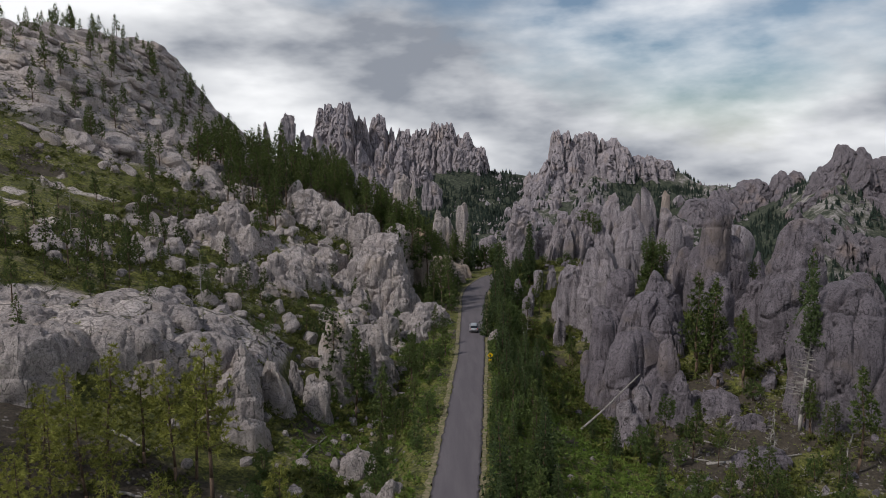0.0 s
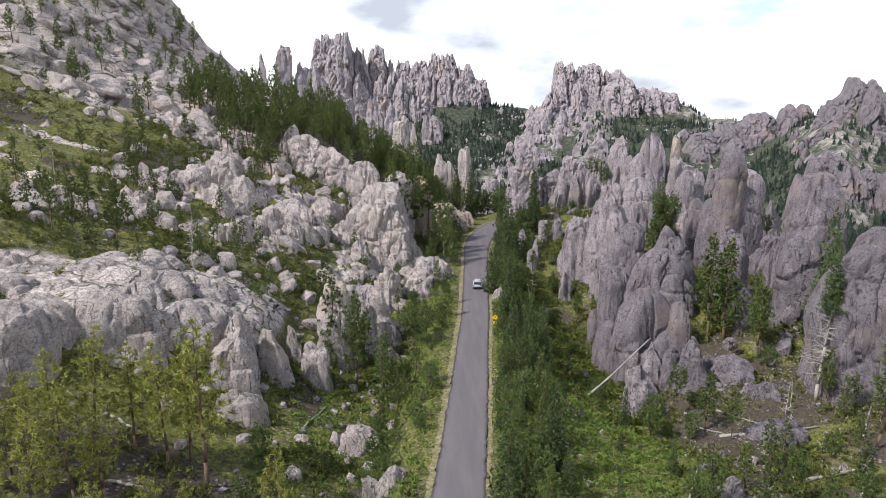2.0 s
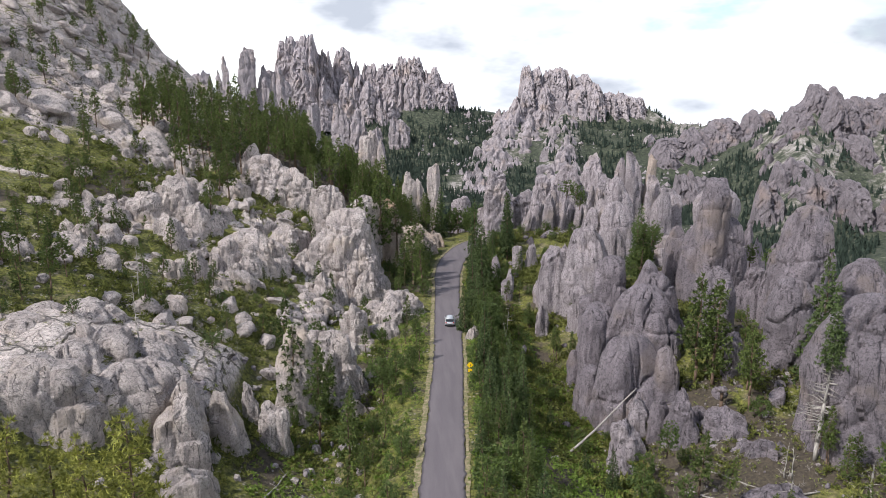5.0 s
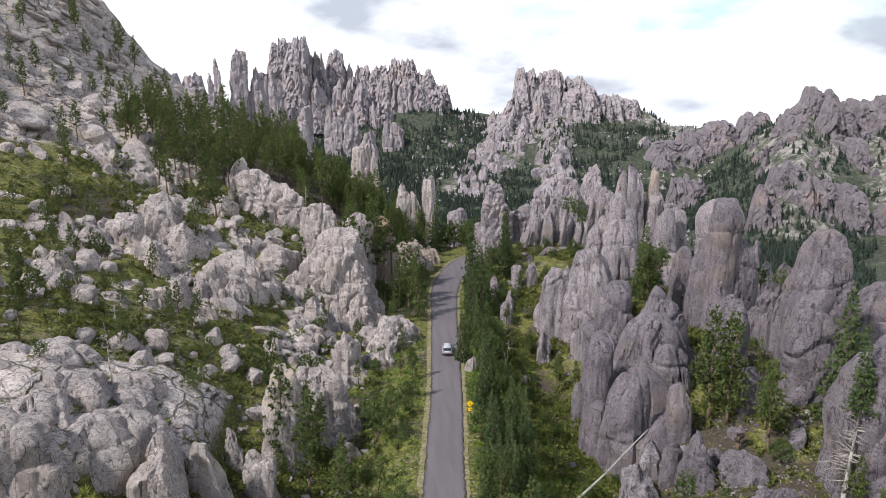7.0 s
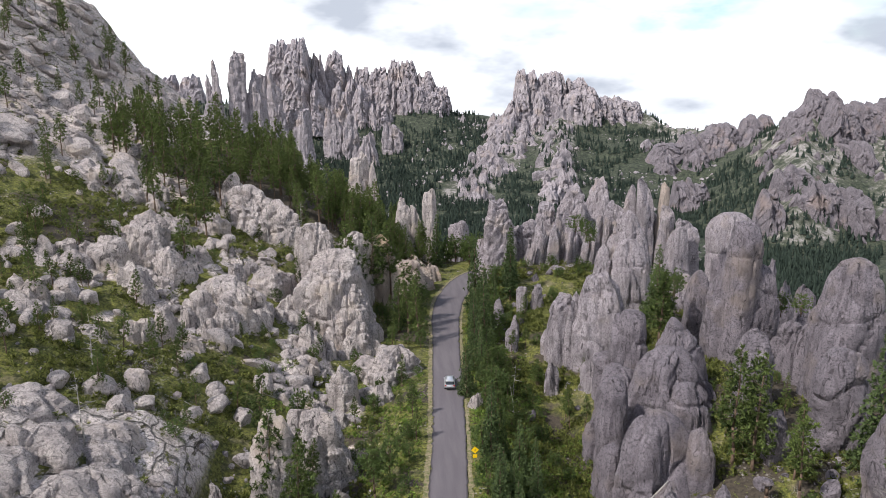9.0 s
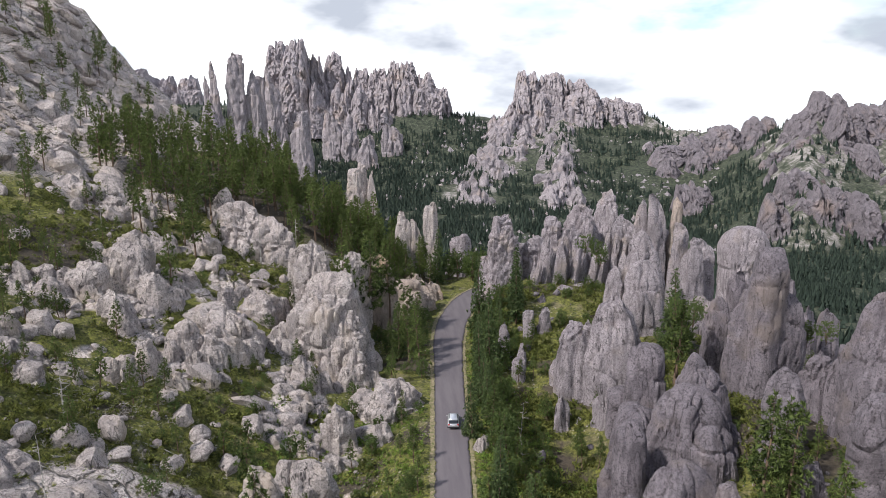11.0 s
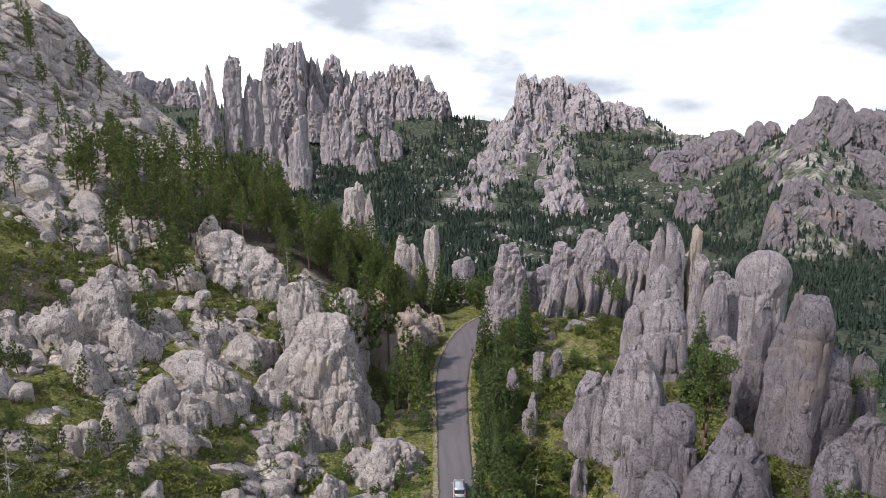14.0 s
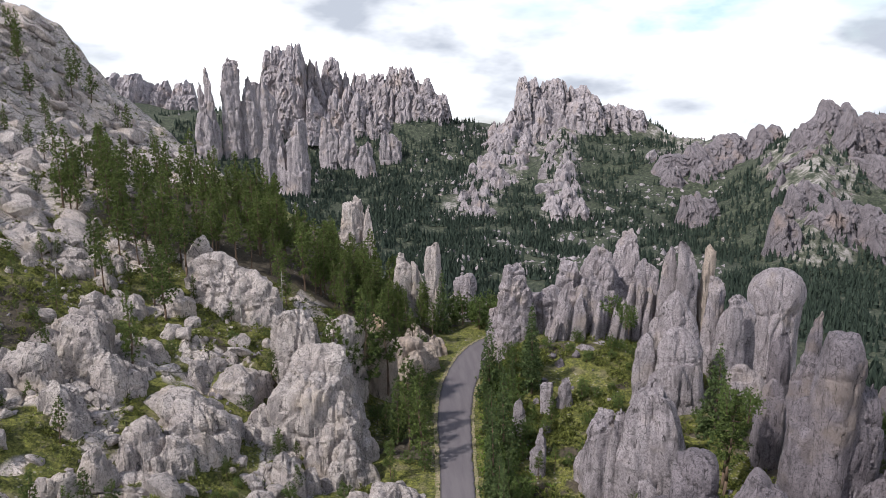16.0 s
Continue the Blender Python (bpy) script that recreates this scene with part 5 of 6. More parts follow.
PINE_AT += [
    (52.3, 82.0, 14.1), (52.0, 92.0, 6.5), (54.0, 90.0, 5.7), (32.7, 70.0, 6.9), (-20.9, 122.0, 13.2), (-15.3, 113.0, 12.7), (-10.0, 99.0, 11.7), (-5.2, 113.0, 8.8), (3.1, 166.0, 14.0), (1.0, 171.0, 12.2), (-6.3, 191.0, 20), (47.2, 152.0, 15.7), (44.4, 116.0, 17.6), (46.2, 114.0, 17.0), (48.3, 106.0, 13.3), (-14.5, 107.0, 14.9), (-18.6, 112.0, 15.1), (-10.1, 104.0, 10.6), (-14.2, 118.0, 8.4)]
SPRUCE_AT = [
    (9.8, 72.0, 10.7), (4.9, 67.0, 5.2), (6.9, 92.0, 5.8), (10.0, 106.0, 8.7), (12.7, 150.0, 10.5), (11.5, 100.0, 8.0), (4.8, 79.0, 3.8), (8.7, 86.0, 5.1), (10.5, 120.0, 9.4), (9.9, 140.0, 9.1), (25.4, 186.0, 16.6), (60.0, 109.0, 20), (20.1, 82.0, 3), (11.7, 233.0, 16.2), (26.0, 191.0, 14.3), (52.1, 165.0, 16.1), (16.2, 165.0, 16.5), (13.1, 155.0, 14.1), (10.3, 116.0, 12.7), (9.7, 104.0, 10.2), (15.4, 112.0, 11.0), (10.8, 98.0, 9.5), (-0.5, 174.0, 11.4), (17.8, 190.0, 17.4)]
BROAD_AT = [
    (32.5, 97.0, 8.4), (26.7, 90.0, 6.1), (12.4, 128.0, 10.6), (12.4, 112.0, 4.7), (13.0, 128.0, 10.2), (42.2, 181.0, 17.5), (21.3, 242.0, 3.6), (27.3, 246.0, 4.7), (15.7, 240.0, 3.3), (23.3, 236.0, 3), (39.1, 182.0, 20), (40.4, 178.0, 20), (45.9, 150.0, 17.9), (48.2, 148.0, 17.2), (50.4, 153.0, 15.3), (69.9, 150.0, 12.8), (78.8, 158.0, 14.5), (-5.9, 112.0, 9.3), (-3.5, 116.0, 6.5), (-17.2, 132.0, 6.9)]
for x, y, h in PINE_AT:
    plant(BUSHY if y < 80 and x < 0 else PINES, x, y, h, 12.0)
for x, y, h in SPRUCE_AT:
    plant(SPRUCES, x, y, h, 12.0)
for x, y, h in BROAD_AT:
    low = min(h, 4.6)
    plant(BROADS, x, y, low, 6.0, ground_at(x, y) + h - low)


def pine_wood(spots):
    """Pines of a distant stand, joined: trunks and crowns in one mesh."""
    verts, faces, slot, base = [], [], [], 0
    for x, y, h in spots:
        src = PINES[int(plant_rng.integers(4))]
        m = pose(x, y, ground_at(x, y) - 0.1, 0, 0, plant_rng.random() * 360) @ Matrix.Diagonal((h / 11.5, h / 11.5, h / 12, 1))
        m = np.array(m)
        for child in src.children:
            me = child.data
            v = np.zeros(len(me.vertices) * 3)
            me.vertices.foreach_get("co", v)
            verts.append(v.reshape(-1, 3) @ m[:3, :3].T + m[:3, 3])
            faces += [[k + base for k in q.vertices] for q in me.polygons]
            slot += [int(child.name.startswith("crown"))] * len(me.polygons)
            base += len(me.vertices)
    me = mesh_of("pine_wood", np.concatenate(verts), faces, BARK, False)
    me.materials.append(PINE)
    me.polygons.foreach_set("material_index", np.array(slot, np.int32))
    return tagged(new("pine_wood", me), "dense stand of ponderosa pines on the ridge", "forest", kind="stuff")


def scatter(kinds, full, count, x0, x1, y0, y1, h0, h1, ok=None, gap=1.6, into=None):
    """Wild trees over a stretch of ground, clear of road and rocks."""
    made = tries = 0
    while made < count and tries < count * 30:
        tries += 1
        x, y = plant_rng.uniform(x0, x1), plant_rng.uniform(y0, y1)
        if ok and not ok(x, y):
            continue
        if float(road_distance(np.array([x]), np.array([y]))[0]) < 2.2 or not clear_of_rocks(x, y):
            continue
        if any((x - a) ** 2 + (y - b) ** 2 < gap**2 for a, b, _ in PLANTED[-250:]):
            continue
        if into is not None:
            into.append((x, y, plant_rng.uniform(h0, h1)))
            PLANTED.append(into[-1])
        else:
            plant(kinds, x, y, plant_rng.uniform(h0, h1), full)
        made += 1


FAR_STAND = []
# the wood on the ridge behind the hump, the roadside row, the loose stands on the slopes
scatter(PINES, 12, 118, -78, 4, 208, 262, 10, 16.5, lambda x, y: y > 213 + 0.25 * abs(x + 45) and x < 0.9 * (y - 222) - 6, into=FAR_STAND)
scatter(PINES, 12, 12, -60, -42, 190, 214, 9, 14)
scatter(PINES, 12, 34, -30, 2, 208, 242, 8, 13, into=FAR_STAND)
def beside(x, y, near=2.2, away=9.5):
    """On the low side of the road, in the row of trees along it."""
    return x > 0.7 and near < float(road_distance(np.array([x]), np.array([y]))[0]) < away


def above(x, y):
    """On the high side of the road, close to it."""
    return x < 8 and road_distance(np.array([x]), np.array([y]))[0] < 11 and x < float(np.interp(y, ROAD_PTS[:, 1], ROAD_PTS[:, 0]))


scatter(BROADS, 6, 46, -20, 8, 60, 185, 1.2, 3.6, above, gap=1.1)
scatter(PINES, 12, 16, -20, 8, 80, 185, 3, 8, above)
scatter(SPRUCES, 12, 14, 3, 24, 58, 150, 5, 11, beside, gap=1.5)
scatter(PINES, 12, 16, 3, 24, 58, 150, 4, 9, beside, gap=1.5)
scatter(SPRUCES, 12, 14, 8, 24, 150, 205, 4, 9, beside, gap=1.5)
scatter(BROADS, 6, 70, 3, 24, 58, 205, 2.5, 6.0, beside, gap=1.1)
scatter(SPRUCES, 12, 10, 14, 32, 60, 125, 3, 7)
scatter(BROADS, 6, 16, 12, 36, 233, 254, 6, 9)
scatter(BROADS, 6, 22, -26, -4, 100, 185, 1.6, 3.4, gap=1.2)
scatter(BROADS, 6, 34, 13, 46, 108, 205, 1.8, 4.2, gap=1.2)
scatter(PINES, 12, 22, -85, -52, 112, 178, 5, 9)
scatter(PINES, 12, 16, -78, -52, 84, 128, 6, 10, gap=2.5)
scatter(PINES, 12, 40, -75, -8, 120, 208, 3.0, 7)
scatter(PINES, 12, 26, 30, 66, 54, 98, 4, 9)
scatter(BROADS, 6, 16, 24, 50, 56, 110, 2, 5, gap=1.2)
scatter(PINES, 12, 96, -150, -74, 190, 310, 5.5, 12, gap=3.0, into=FAR_STAND)
scatter(BUSHY, 12, 16, -52, -12, 50, 70, 6, 11)
scatter(BROADS, 6, 12, -32, -8, 58, 84, 2.5, 5)
scatter(PINES, 12, 8, 20, 36, 135, 178, 3, 6)
scatter(PINES, 12, 18, -14, 9, 216, 237, 9, 13)
scatter(BROADS, 6, 10, -10, 8, 214, 232, 3, 5)
scatter(BROADS, 6, 26, 16, 50, 130, 215, 1.5, 3.2, gap=1.0)
scatter(PINES, 12, 22, 26, 78, 112, 200, 3, 8, gap=1.5)
scatter(PINES, 12, 16, 66, 100, 118, 200, 5, 10, gap=1.8)
scatter(BROADS, 6, 40, 28, 80, 108, 205, 1.6, 3.6, gap=1.0)
scatter(BROADS, 6, 44, -74, -8, 106, 205, 1.3, 3.0, gap=1.2)
scatter(PINES, 12, 18, -78, -30, 104, 150, 3, 7, gap=2.0)
pine_wood(FAR_STAND)

# ---- dead wood ----


def log_thing(a, b, r, label, name="fallen_log", stubs=4):
    """A bleached trunk from a to b with broken branch stubs."""
    a, b = Vector(a), Vector(b)
    rng = np.random.default_rng(int(abs(a.x * 31 + a.y * 17)) + 5)
    thing = tagged(new(name), label, "log", "dead wood")
    thing.location = a
    n = 5
    pts = [(b - a) * (k / n) + Vector(rng.normal(size=3) * 0.06) for k in range(n + 1)]
    part("trunk", stick_mesh("trunk", [(pts[k], pts[k + 1], r * (1 - 0.12 * k), r * (1 - 0.12 * (k + 1)), 8) for k in range(n)], DEADWOOD), None, thing)
    for k in range(stubs):
        at = (b - a) * rng.uniform(0.3, 0.95)
        d = Vector(rng.normal(size=3))
        d.z = abs(d.z) * 0.7
        part("branch", stick_mesh("branch", [(at, at + d.normalized() * rng.uniform(0.6, 1.6), 0.05, 0.012, 4)], DEADWOOD), None, thing)
    return thing


def on_ground(x, y, up=0.12):
    return (x, y, ground_at(x, y) + up)


log_thing((21.5, 106, ground_at(21.5, 106) + 0.1), (32.3, 109, 0.6), 0.20, "long bleached log leaning on a standing rock")
for x0, y0, x1, y1, r in ((35.6, 88.9, 48.7, 88.2, 0.24), (41.5, 77.7, 48.7, 78.8, 0.26), (44.0, 71.4, 51.2, 80.7, 0.22), (34.2, 93.2, 37.6, 88.1, 0.16),
                          (-41, 78.9, -36, 77.8, 0.22), (-36.4, 68.3, -31.0, 69.0, 0.2), (24.2, 70.4, 29.4, 80.6, 0.16), (-19.9, 89.6, -18, 98.9, 0.14),
                          (-42.8, 117, -32.1, 124.6, 0.17), (-35.3, 126.4, -31, 127.6, 0.14), (-59, 100.7, -49, 96.4, 0.2), (-54.6, 100, -45.9, 104, 0.16),
                          (-62.3, 212, -49, 213, 0.2), (-64, 209, -52, 215, 0.18), (-58, 216, -46, 214, 0.17), (-70.8, 209, -61, 207, 0.2),
                          (-53.6, 177, -50.5, 187, 0.16), (-43.6, 176, -36, 171, 0.15), (52, 84, 58, 92, 0.2), (38, 96, 42, 91, 0.15)):
    log_thing(on_ground(x0, y0), on_ground(x1, y1), r, "grey fallen trunk with broken branch stubs on the ground")


def snag_thing(x, y, h, r, lean, branches, label, z=None, thick=1.0):
    """A dead standing tree, bare limbs all the way up."""
    rng = np.random.default_rng(int(abs(x * 13 + y * 7)))
    thing = tagged(new("dead_tree"), label, "dead tree", "dead wood")
    thing.location = (x, y, (ground_at(x, y) if z is None else z) - 0.2)
    n = 6
    pts = [Vector((lean[0] * (k / n) ** 1.2 + rng.normal() * 0.05, lean[1] * (k / n), h * k / n)) for k in range(n + 1)]
    part("trunk", stick_mesh("trunk", [(pts[k], pts[k + 1], r * (1 - 0.14 * k), r * (1 - 0.14 * (k + 1)), 8) for k in range(n)], DEADWOOD), None, thing)
    for k in range(branches):
        f = rng.uniform(0.25, 0.95)
        at = pts[int(f * n)].lerp(pts[min(int(f * n) + 1, n)], f * n - int(f * n))
        az = rng.uniform(0, math.tau)
        ln = rng.uniform(0.5, 1.0) * (0.28 * h * (1.1 - f) + 0.4)
        mid = at + Vector((math.cos(az), math.sin(az), rng.uniform(-0.25, 0.3))) * ln * 0.6
        end = mid + Vector((math.cos(az + 0.4), math.sin(az + 0.4), rng.uniform(-0.4, 0.5))) * ln * 0.5
        twig = mid + Vector((math.cos(az - 0.7), math.sin(az - 0.7), rng.uniform(-0.2, 0.5))) * ln * 0.4
        part("limb", stick_mesh("limb", [(at, mid, 0.05 * thick, 0.035 * thick, 4), (mid, end, 0.035 * thick, 0.012, 3), (mid, twig, 0.026 * thick, 0.010, 3)], DEADWOOD), None, thing)
    return thing


snag = snag_thing(51.2, 94.0, 16.0, 0.30, (1.7, 0.8), 72, "tall spruce, bleached dead limbs below a living top", thick=1.5)
live_top = part("crown", spruce_tree(15, 11.0, 0.02, 1.5)[1], None, snag, "dark green living top")
live_top.location = (1.35, 0.6, 13.0)
for x, y, h, r, lean, k in ((43.8, 86.5, 9, 0.13, (-0.3, 0), 10), (57.5, 92.5, 7, 0.12, (0.4, 0), 12), (-38, 106.1, 9, 0.12, (-0.3, 0.2), 16), (28.6, 128.5, 7.5, 0.12, (0.4, 0), 0),
                            (-71.7, 135.4, 9, 0.13, (0.2, 0), 8), (-44.1, 125.3, 8.5, 0.13, (0.1, 0), 18), (18.6, 145, 7, 0.09, (0.5, 0.2), 6), (17.5, 137, 6.5, 0.08, (-0.8, 0.3), 5),
                            (-44.4, 175.9, 9, 0.12, (-0.2, 0), 9), (-30.5, 195.0, 12, 0.15, (0, 0), 10), (-52, 226, 13, 0.16, (0.2, 0), 26), (-24, 205, 9, 0.13, (0.3, 0), 14),
                            (33.2, 121.5, 11.5, 0.10, (2.2, 2.5), 2), (-62, 190, 8, 0.12, (0.3, 0), 6), (-66, 206, 6, 0.15, (0.2, 0), 2), (46, 92, 5, 0.1, (0.2, 0), 6)):
    snag_thing(x, y, h, r, lean, k, "thin grey dead tree standing bare")


def stump_thing(x, y):
    """A broken-off trunk whose weathered top overhangs like a cap."""
    thing = tagged(new("tree_stump"), "broken reddish trunk with a weathered grey cap", "stump")
    thing.location = (x, y, ground_at(x, y) - 0.2)
    part("trunk", stick_mesh("trunk", [((0, 0, 0), (0.04, 0, 1.7), 0.30, 0.25, 9), ((0.04, 0, 1.7), (0.02, 0, 3.3), 0.25, 0.27, 9)], BARK), None, thing)
    bm = bmesh.new()
    bmesh.ops.create_icosphere(bm, subdivisions=3, radius=1.0)
    for v in bm.verts:
        k = 1 + 0.18 * noise.noise(v.co * 1.7)
        v.co = Vector((v.co.x * 0.85 * k, v.co.y * 0.75 * k, v.co.z * 0.42 * k + 3.5 + 0.1 * v.co.x))
    part("cap", bm, GRANITE_DARK, thing, "weathered grey cap")
    return thing


stump_thing(44.6, 107.4)

# ---- loose boulders ----


def boulder_mesh(seed, squat=0.7, fineness=3, material=None):
    rng = np.random.default_rng(seed)
    bm = bmesh.new()
    bmesh.ops.create_icosphere(bm, subdivisions=fineness, radius=1.0)
    w = np.array([v.co for v in bm.verts])
    for _ in range(11):
        c = rng.standard_normal(3)
        c /= np.linalg.norm(c)
        w -= c * np.maximum(w @ c - rng.uniform(0.55, 0.9), 0)[:, None]
    w += 0.05 * (w / np.linalg.norm(w, axis=1)[:, None]) * fbm(w * 2.5, 3, seed)[:, None]
    for v, p in zip(bm.verts, w):
        v.co = Vector((p[0], p[1] * 0.85, p[2] * squat))
    me = bpy.data.meshes.new("boulder")
    bm.to_mesh(me)
    bm.free()
    me.materials.append(material or GRANITE)
    return me


BOULDERS_GREY = [boulder_mesh(s, q, 3, GRANITE_DARK) for s, q in ((11, 0.7), (12, 0.95), (13, 0.6), (14, 1.2))]
BOULDERS = [boulder_mesh(s, q) for s, q in ((1, 0.7), (2, 0.95), (3, 0.6), (4, 1.3), (5, 0.8), (6, 1.1))]
stone_rng = np.random.default_rng(5)


def lay_boulders(count, x0, x1, y0, y1, r0, r1):
    made = 0
    while made < count:
        x, y = stone_rng.uniform(x0, x1), stone_rng.uniform(y0, y1)
        if float(road_distance(np.array([x]), np.array([y]))[0]) < 2.5 or not clear_of_rocks(x, y, 0.8):
            continue
        r = r0 + (r1 - r0) * stone_rng.random() ** 2
        ob = new("boulder", BOULDERS_GREY[int(stone_rng.integers(4))] if x > 20 else BOULDERS[int(stone_rng.integers(6))])
        ob.matrix_basis = pose(x, y, ground_at(x, y) + 0.15 * r, stone_rng.normal() * 14, stone_rng.normal() * 14, stone_rng.random() * 360) @ Matrix.Diagonal((r, r, r * stone_rng.uniform(0.8, 1.3), 1))
        tagged(ob, "loose angular pale granite boulder on the slope", "boulder", "loose boulders")
        made += 1


lay_boulders(130, -72, -8, 112, 205, 0.5, 2.4)
lay_boulders(55, -118, -60, 180, 232, 0.7, 2.0)
lay_boulders(26, -36, -8, 76, 118, 0.5, 1.4)
lay_boulders(22, 28, 60, 68, 112, 0.5, 1.6)
lay_boulders(22, 18, 45, 140, 200, 0.5, 1.5)
lay_boulders(14, 12, 28, 62, 120, 0.4, 0.9)


def stuff(name, verts, faces, material, label, category, smooth=False):
    return tagged(new(name, mesh_of(name, verts, faces, material, smooth)), label, category, kind="stuff")


def many(count, rng, regions):
    """Spots over several stretches of ground, clear of road and rocks: x, y, z."""
    out = []
    for share, x0, x1, y0, y1 in regions:
        n = int(count * share)
        x, y = rng.uniform(x0, x1, n), rng.uniform(y0, y1, n)
        keep = road_distance(x, y) > 1.3
        foot = np.array(FOOT)
        for a, b, r in foot[(foot[:, 1] < 300)]:
            keep &= (x - a) ** 2 + (y - b) ** 2 > (0.75 * r) ** 2
        out.append(np.stack([x[keep], y[keep]], 1))
    xy = np.concatenate(out)
    return np.column_stack([xy, ground_z(xy[:, 0], xy[:, 1])])


def hill_blocks():
    """Slabs and blocks standing out of the bare hill and the ledges."""
    rng = np.random.default_rng(18)
    x = np.r_[rng.uniform(-165, -66, 900), rng.uniform(-72, -6, 520)]
    y = np.r_[rng.uniform(188, 322, 900), rng.uniform(122, 212, 520)]
    keep = (rng.random(len(x)) < stone_mask(x, y) * np.where(x < -66, 0.9, 1.0)) & (road_distance(x, y) > 3)
    x, y = x[keep], y[keep]
    z = ground_z(x, y)
    verts, faces, base = [], [], 0
    shapes = []
    for me in (boulder_mesh(60 + k, 0.7 + 0.1 * k, 2) for k in range(6)):
        v = np.zeros(len(me.vertices) * 3)
        me.vertices.foreach_get("co", v)
        f = np.array([list(p.vertices) for p in me.polygons])
        shapes.append((v.reshape(-1, 3), f))
    for a, b, c in zip(x, y, z):
        v, f = shapes[int(rng.integers(6))]
        r = (1.0 + 3.2 * rng.random() ** 1.6) * (1.0 if a < -66 else 0.6)
        m = np.array(Euler((rng.normal() * 0.15, 0.45 + rng.normal() * 0.15, rng.normal() * 0.3)).to_matrix())
        verts.append((v * r * (1.5, 1.1, rng.uniform(0.45, 0.9))) @ m.T + (a, b, c + 0.1 * r))
        faces.append(f + base)
        base += len(v)
    return stuff("hill_blocks", np.concatenate(verts), np.concatenate(faces), GRANITE, "tilted granite slabs and blocks on the bare hillside", "stones")


hill_blocks()


def rubble():
    rng = np.random.default_rng(8)
    spots = many(3600, rng, ((0.40, -75, -6, 115, 215), (0.22, -125, -60, 175, 240), (0.1, -36, -6, 66, 118), (0.12, 24, 62, 66, 125), (0.16, 14, 90, 125, 230)))
    bm = bmesh.new()
    bmesh.ops.create_icosphere(bm, subdivisions=1, radius=1.0)
    base = np.array([v.co for v in bm.verts])
    tri = np.array([[v.index for v in f.verts] for f in bm.faces])
    bm.free()
    k = len(spots)
    drift = np.clip(fbm(spots / 6.0, 3, 91) * 1.6 + 0.35, 0.05, 1)
    r = (0.15 + 0.75 * rng.random(k) ** 3) * drift
    v = base[None] * rng.uniform(0.65, 1.25, (k, len(base), 1)) * (r[:, None, None] * rng.uniform(0.6, 1.3, (k, 1, 3)))
    v += spots[:, None] + np.array([0, 0, 0.05])
    f = tri[None] + (np.arange(k) * len(base))[:, None, None]
    return stuff("rubble", v.reshape(-1, 3), f.reshape(-1, 3), GRANITE_COOL, "scattered small pale stones on the slopes", "stones")


rubble()


def brush(name, count, regions, r0, r1, per, blades, material, label, seed, wide=0.22, need=None):
    """Low growth: many small mounds of leaves joined into one."""
    rng = np.random.default_rng(seed)
    spots = many(count, rng, regions)
    if need is not None:
        spots = spots[need(spots[:, 0], spots[:, 1]) > rng.random(len(spots))]
    r = rng.uniform(r0, r1, len(spots))
    c = spots[:, None] + rng.normal(size=(len(spots), per, 3)) * r[:, None, None] * (0.55, 0.55, 0.25) + r[:, None, None] * np.array([0, 0, 0.45])
    v, f = needles(c.reshape(-1, 3), np.repeat(r * 0.62, per), blades, rng, 0.5, wide)
    return stuff(name, v, f, material, label, "undergrowth")


def patchy(x, y):
    p = np.stack([x / 9, y / 9, 0 * x], 1)
    return smooth01((fbm(p, 3, 61) + 0.35) * 2.5) * (1 - 0.35 * litter_mask(x, y) * (y < 118)) * (1 - 0.75 * smooth01((stone_mask(x, y) - 0.4) * 4))


brush("brush", 9600, ((0.34, -75, -5, 112, 215), (0.14, -40, -5, 56, 118), (0.16, 11, 30, 60, 205), (0.14, -125, -60, 150, 240), (0.16, 28, 70, 58, 125), (0.06, -90, -40, 80, 130), (0.34, 14, 66, 112, 212)),
      0.45, 1.05, 6, 8, BRUSH, "low green brush and young shoots", 31, need=patchy)
brush("grass", 7000, ((0.42, -18, 4, 56, 150), (0.25, -75, -10, 112, 210), (0.2, 10, 28, 60, 140), (0.1, -110, -60, 160, 235), (0.22, 26, 64, 56, 118)),
      0.25, 0.55, 2, 9, GRASS, "tall green and straw-coloured grass tufts", 32, 0.10)
brush("herbs", 4400, ((0.55, 4, 30, 56, 135), (0.3, -22, 3, 56, 150), (0.18, 10, 24, 135, 210)),
      0.35, 0.8, 4, 7, HERB, "dense green roadside herbs and seedlings", 34, 0.26)
brush("dead_branches", 700, ((0.3, -68, -44, 204, 226), (0.2, -62, -38, 95, 112), (0.15, -45, -28, 118, 135), (0.35, 30, 60, 66, 112)),
      0.8, 1.6, 2, 7, DEADWOOD, "heaps of grey broken twigs and branches", 33, 0.03)


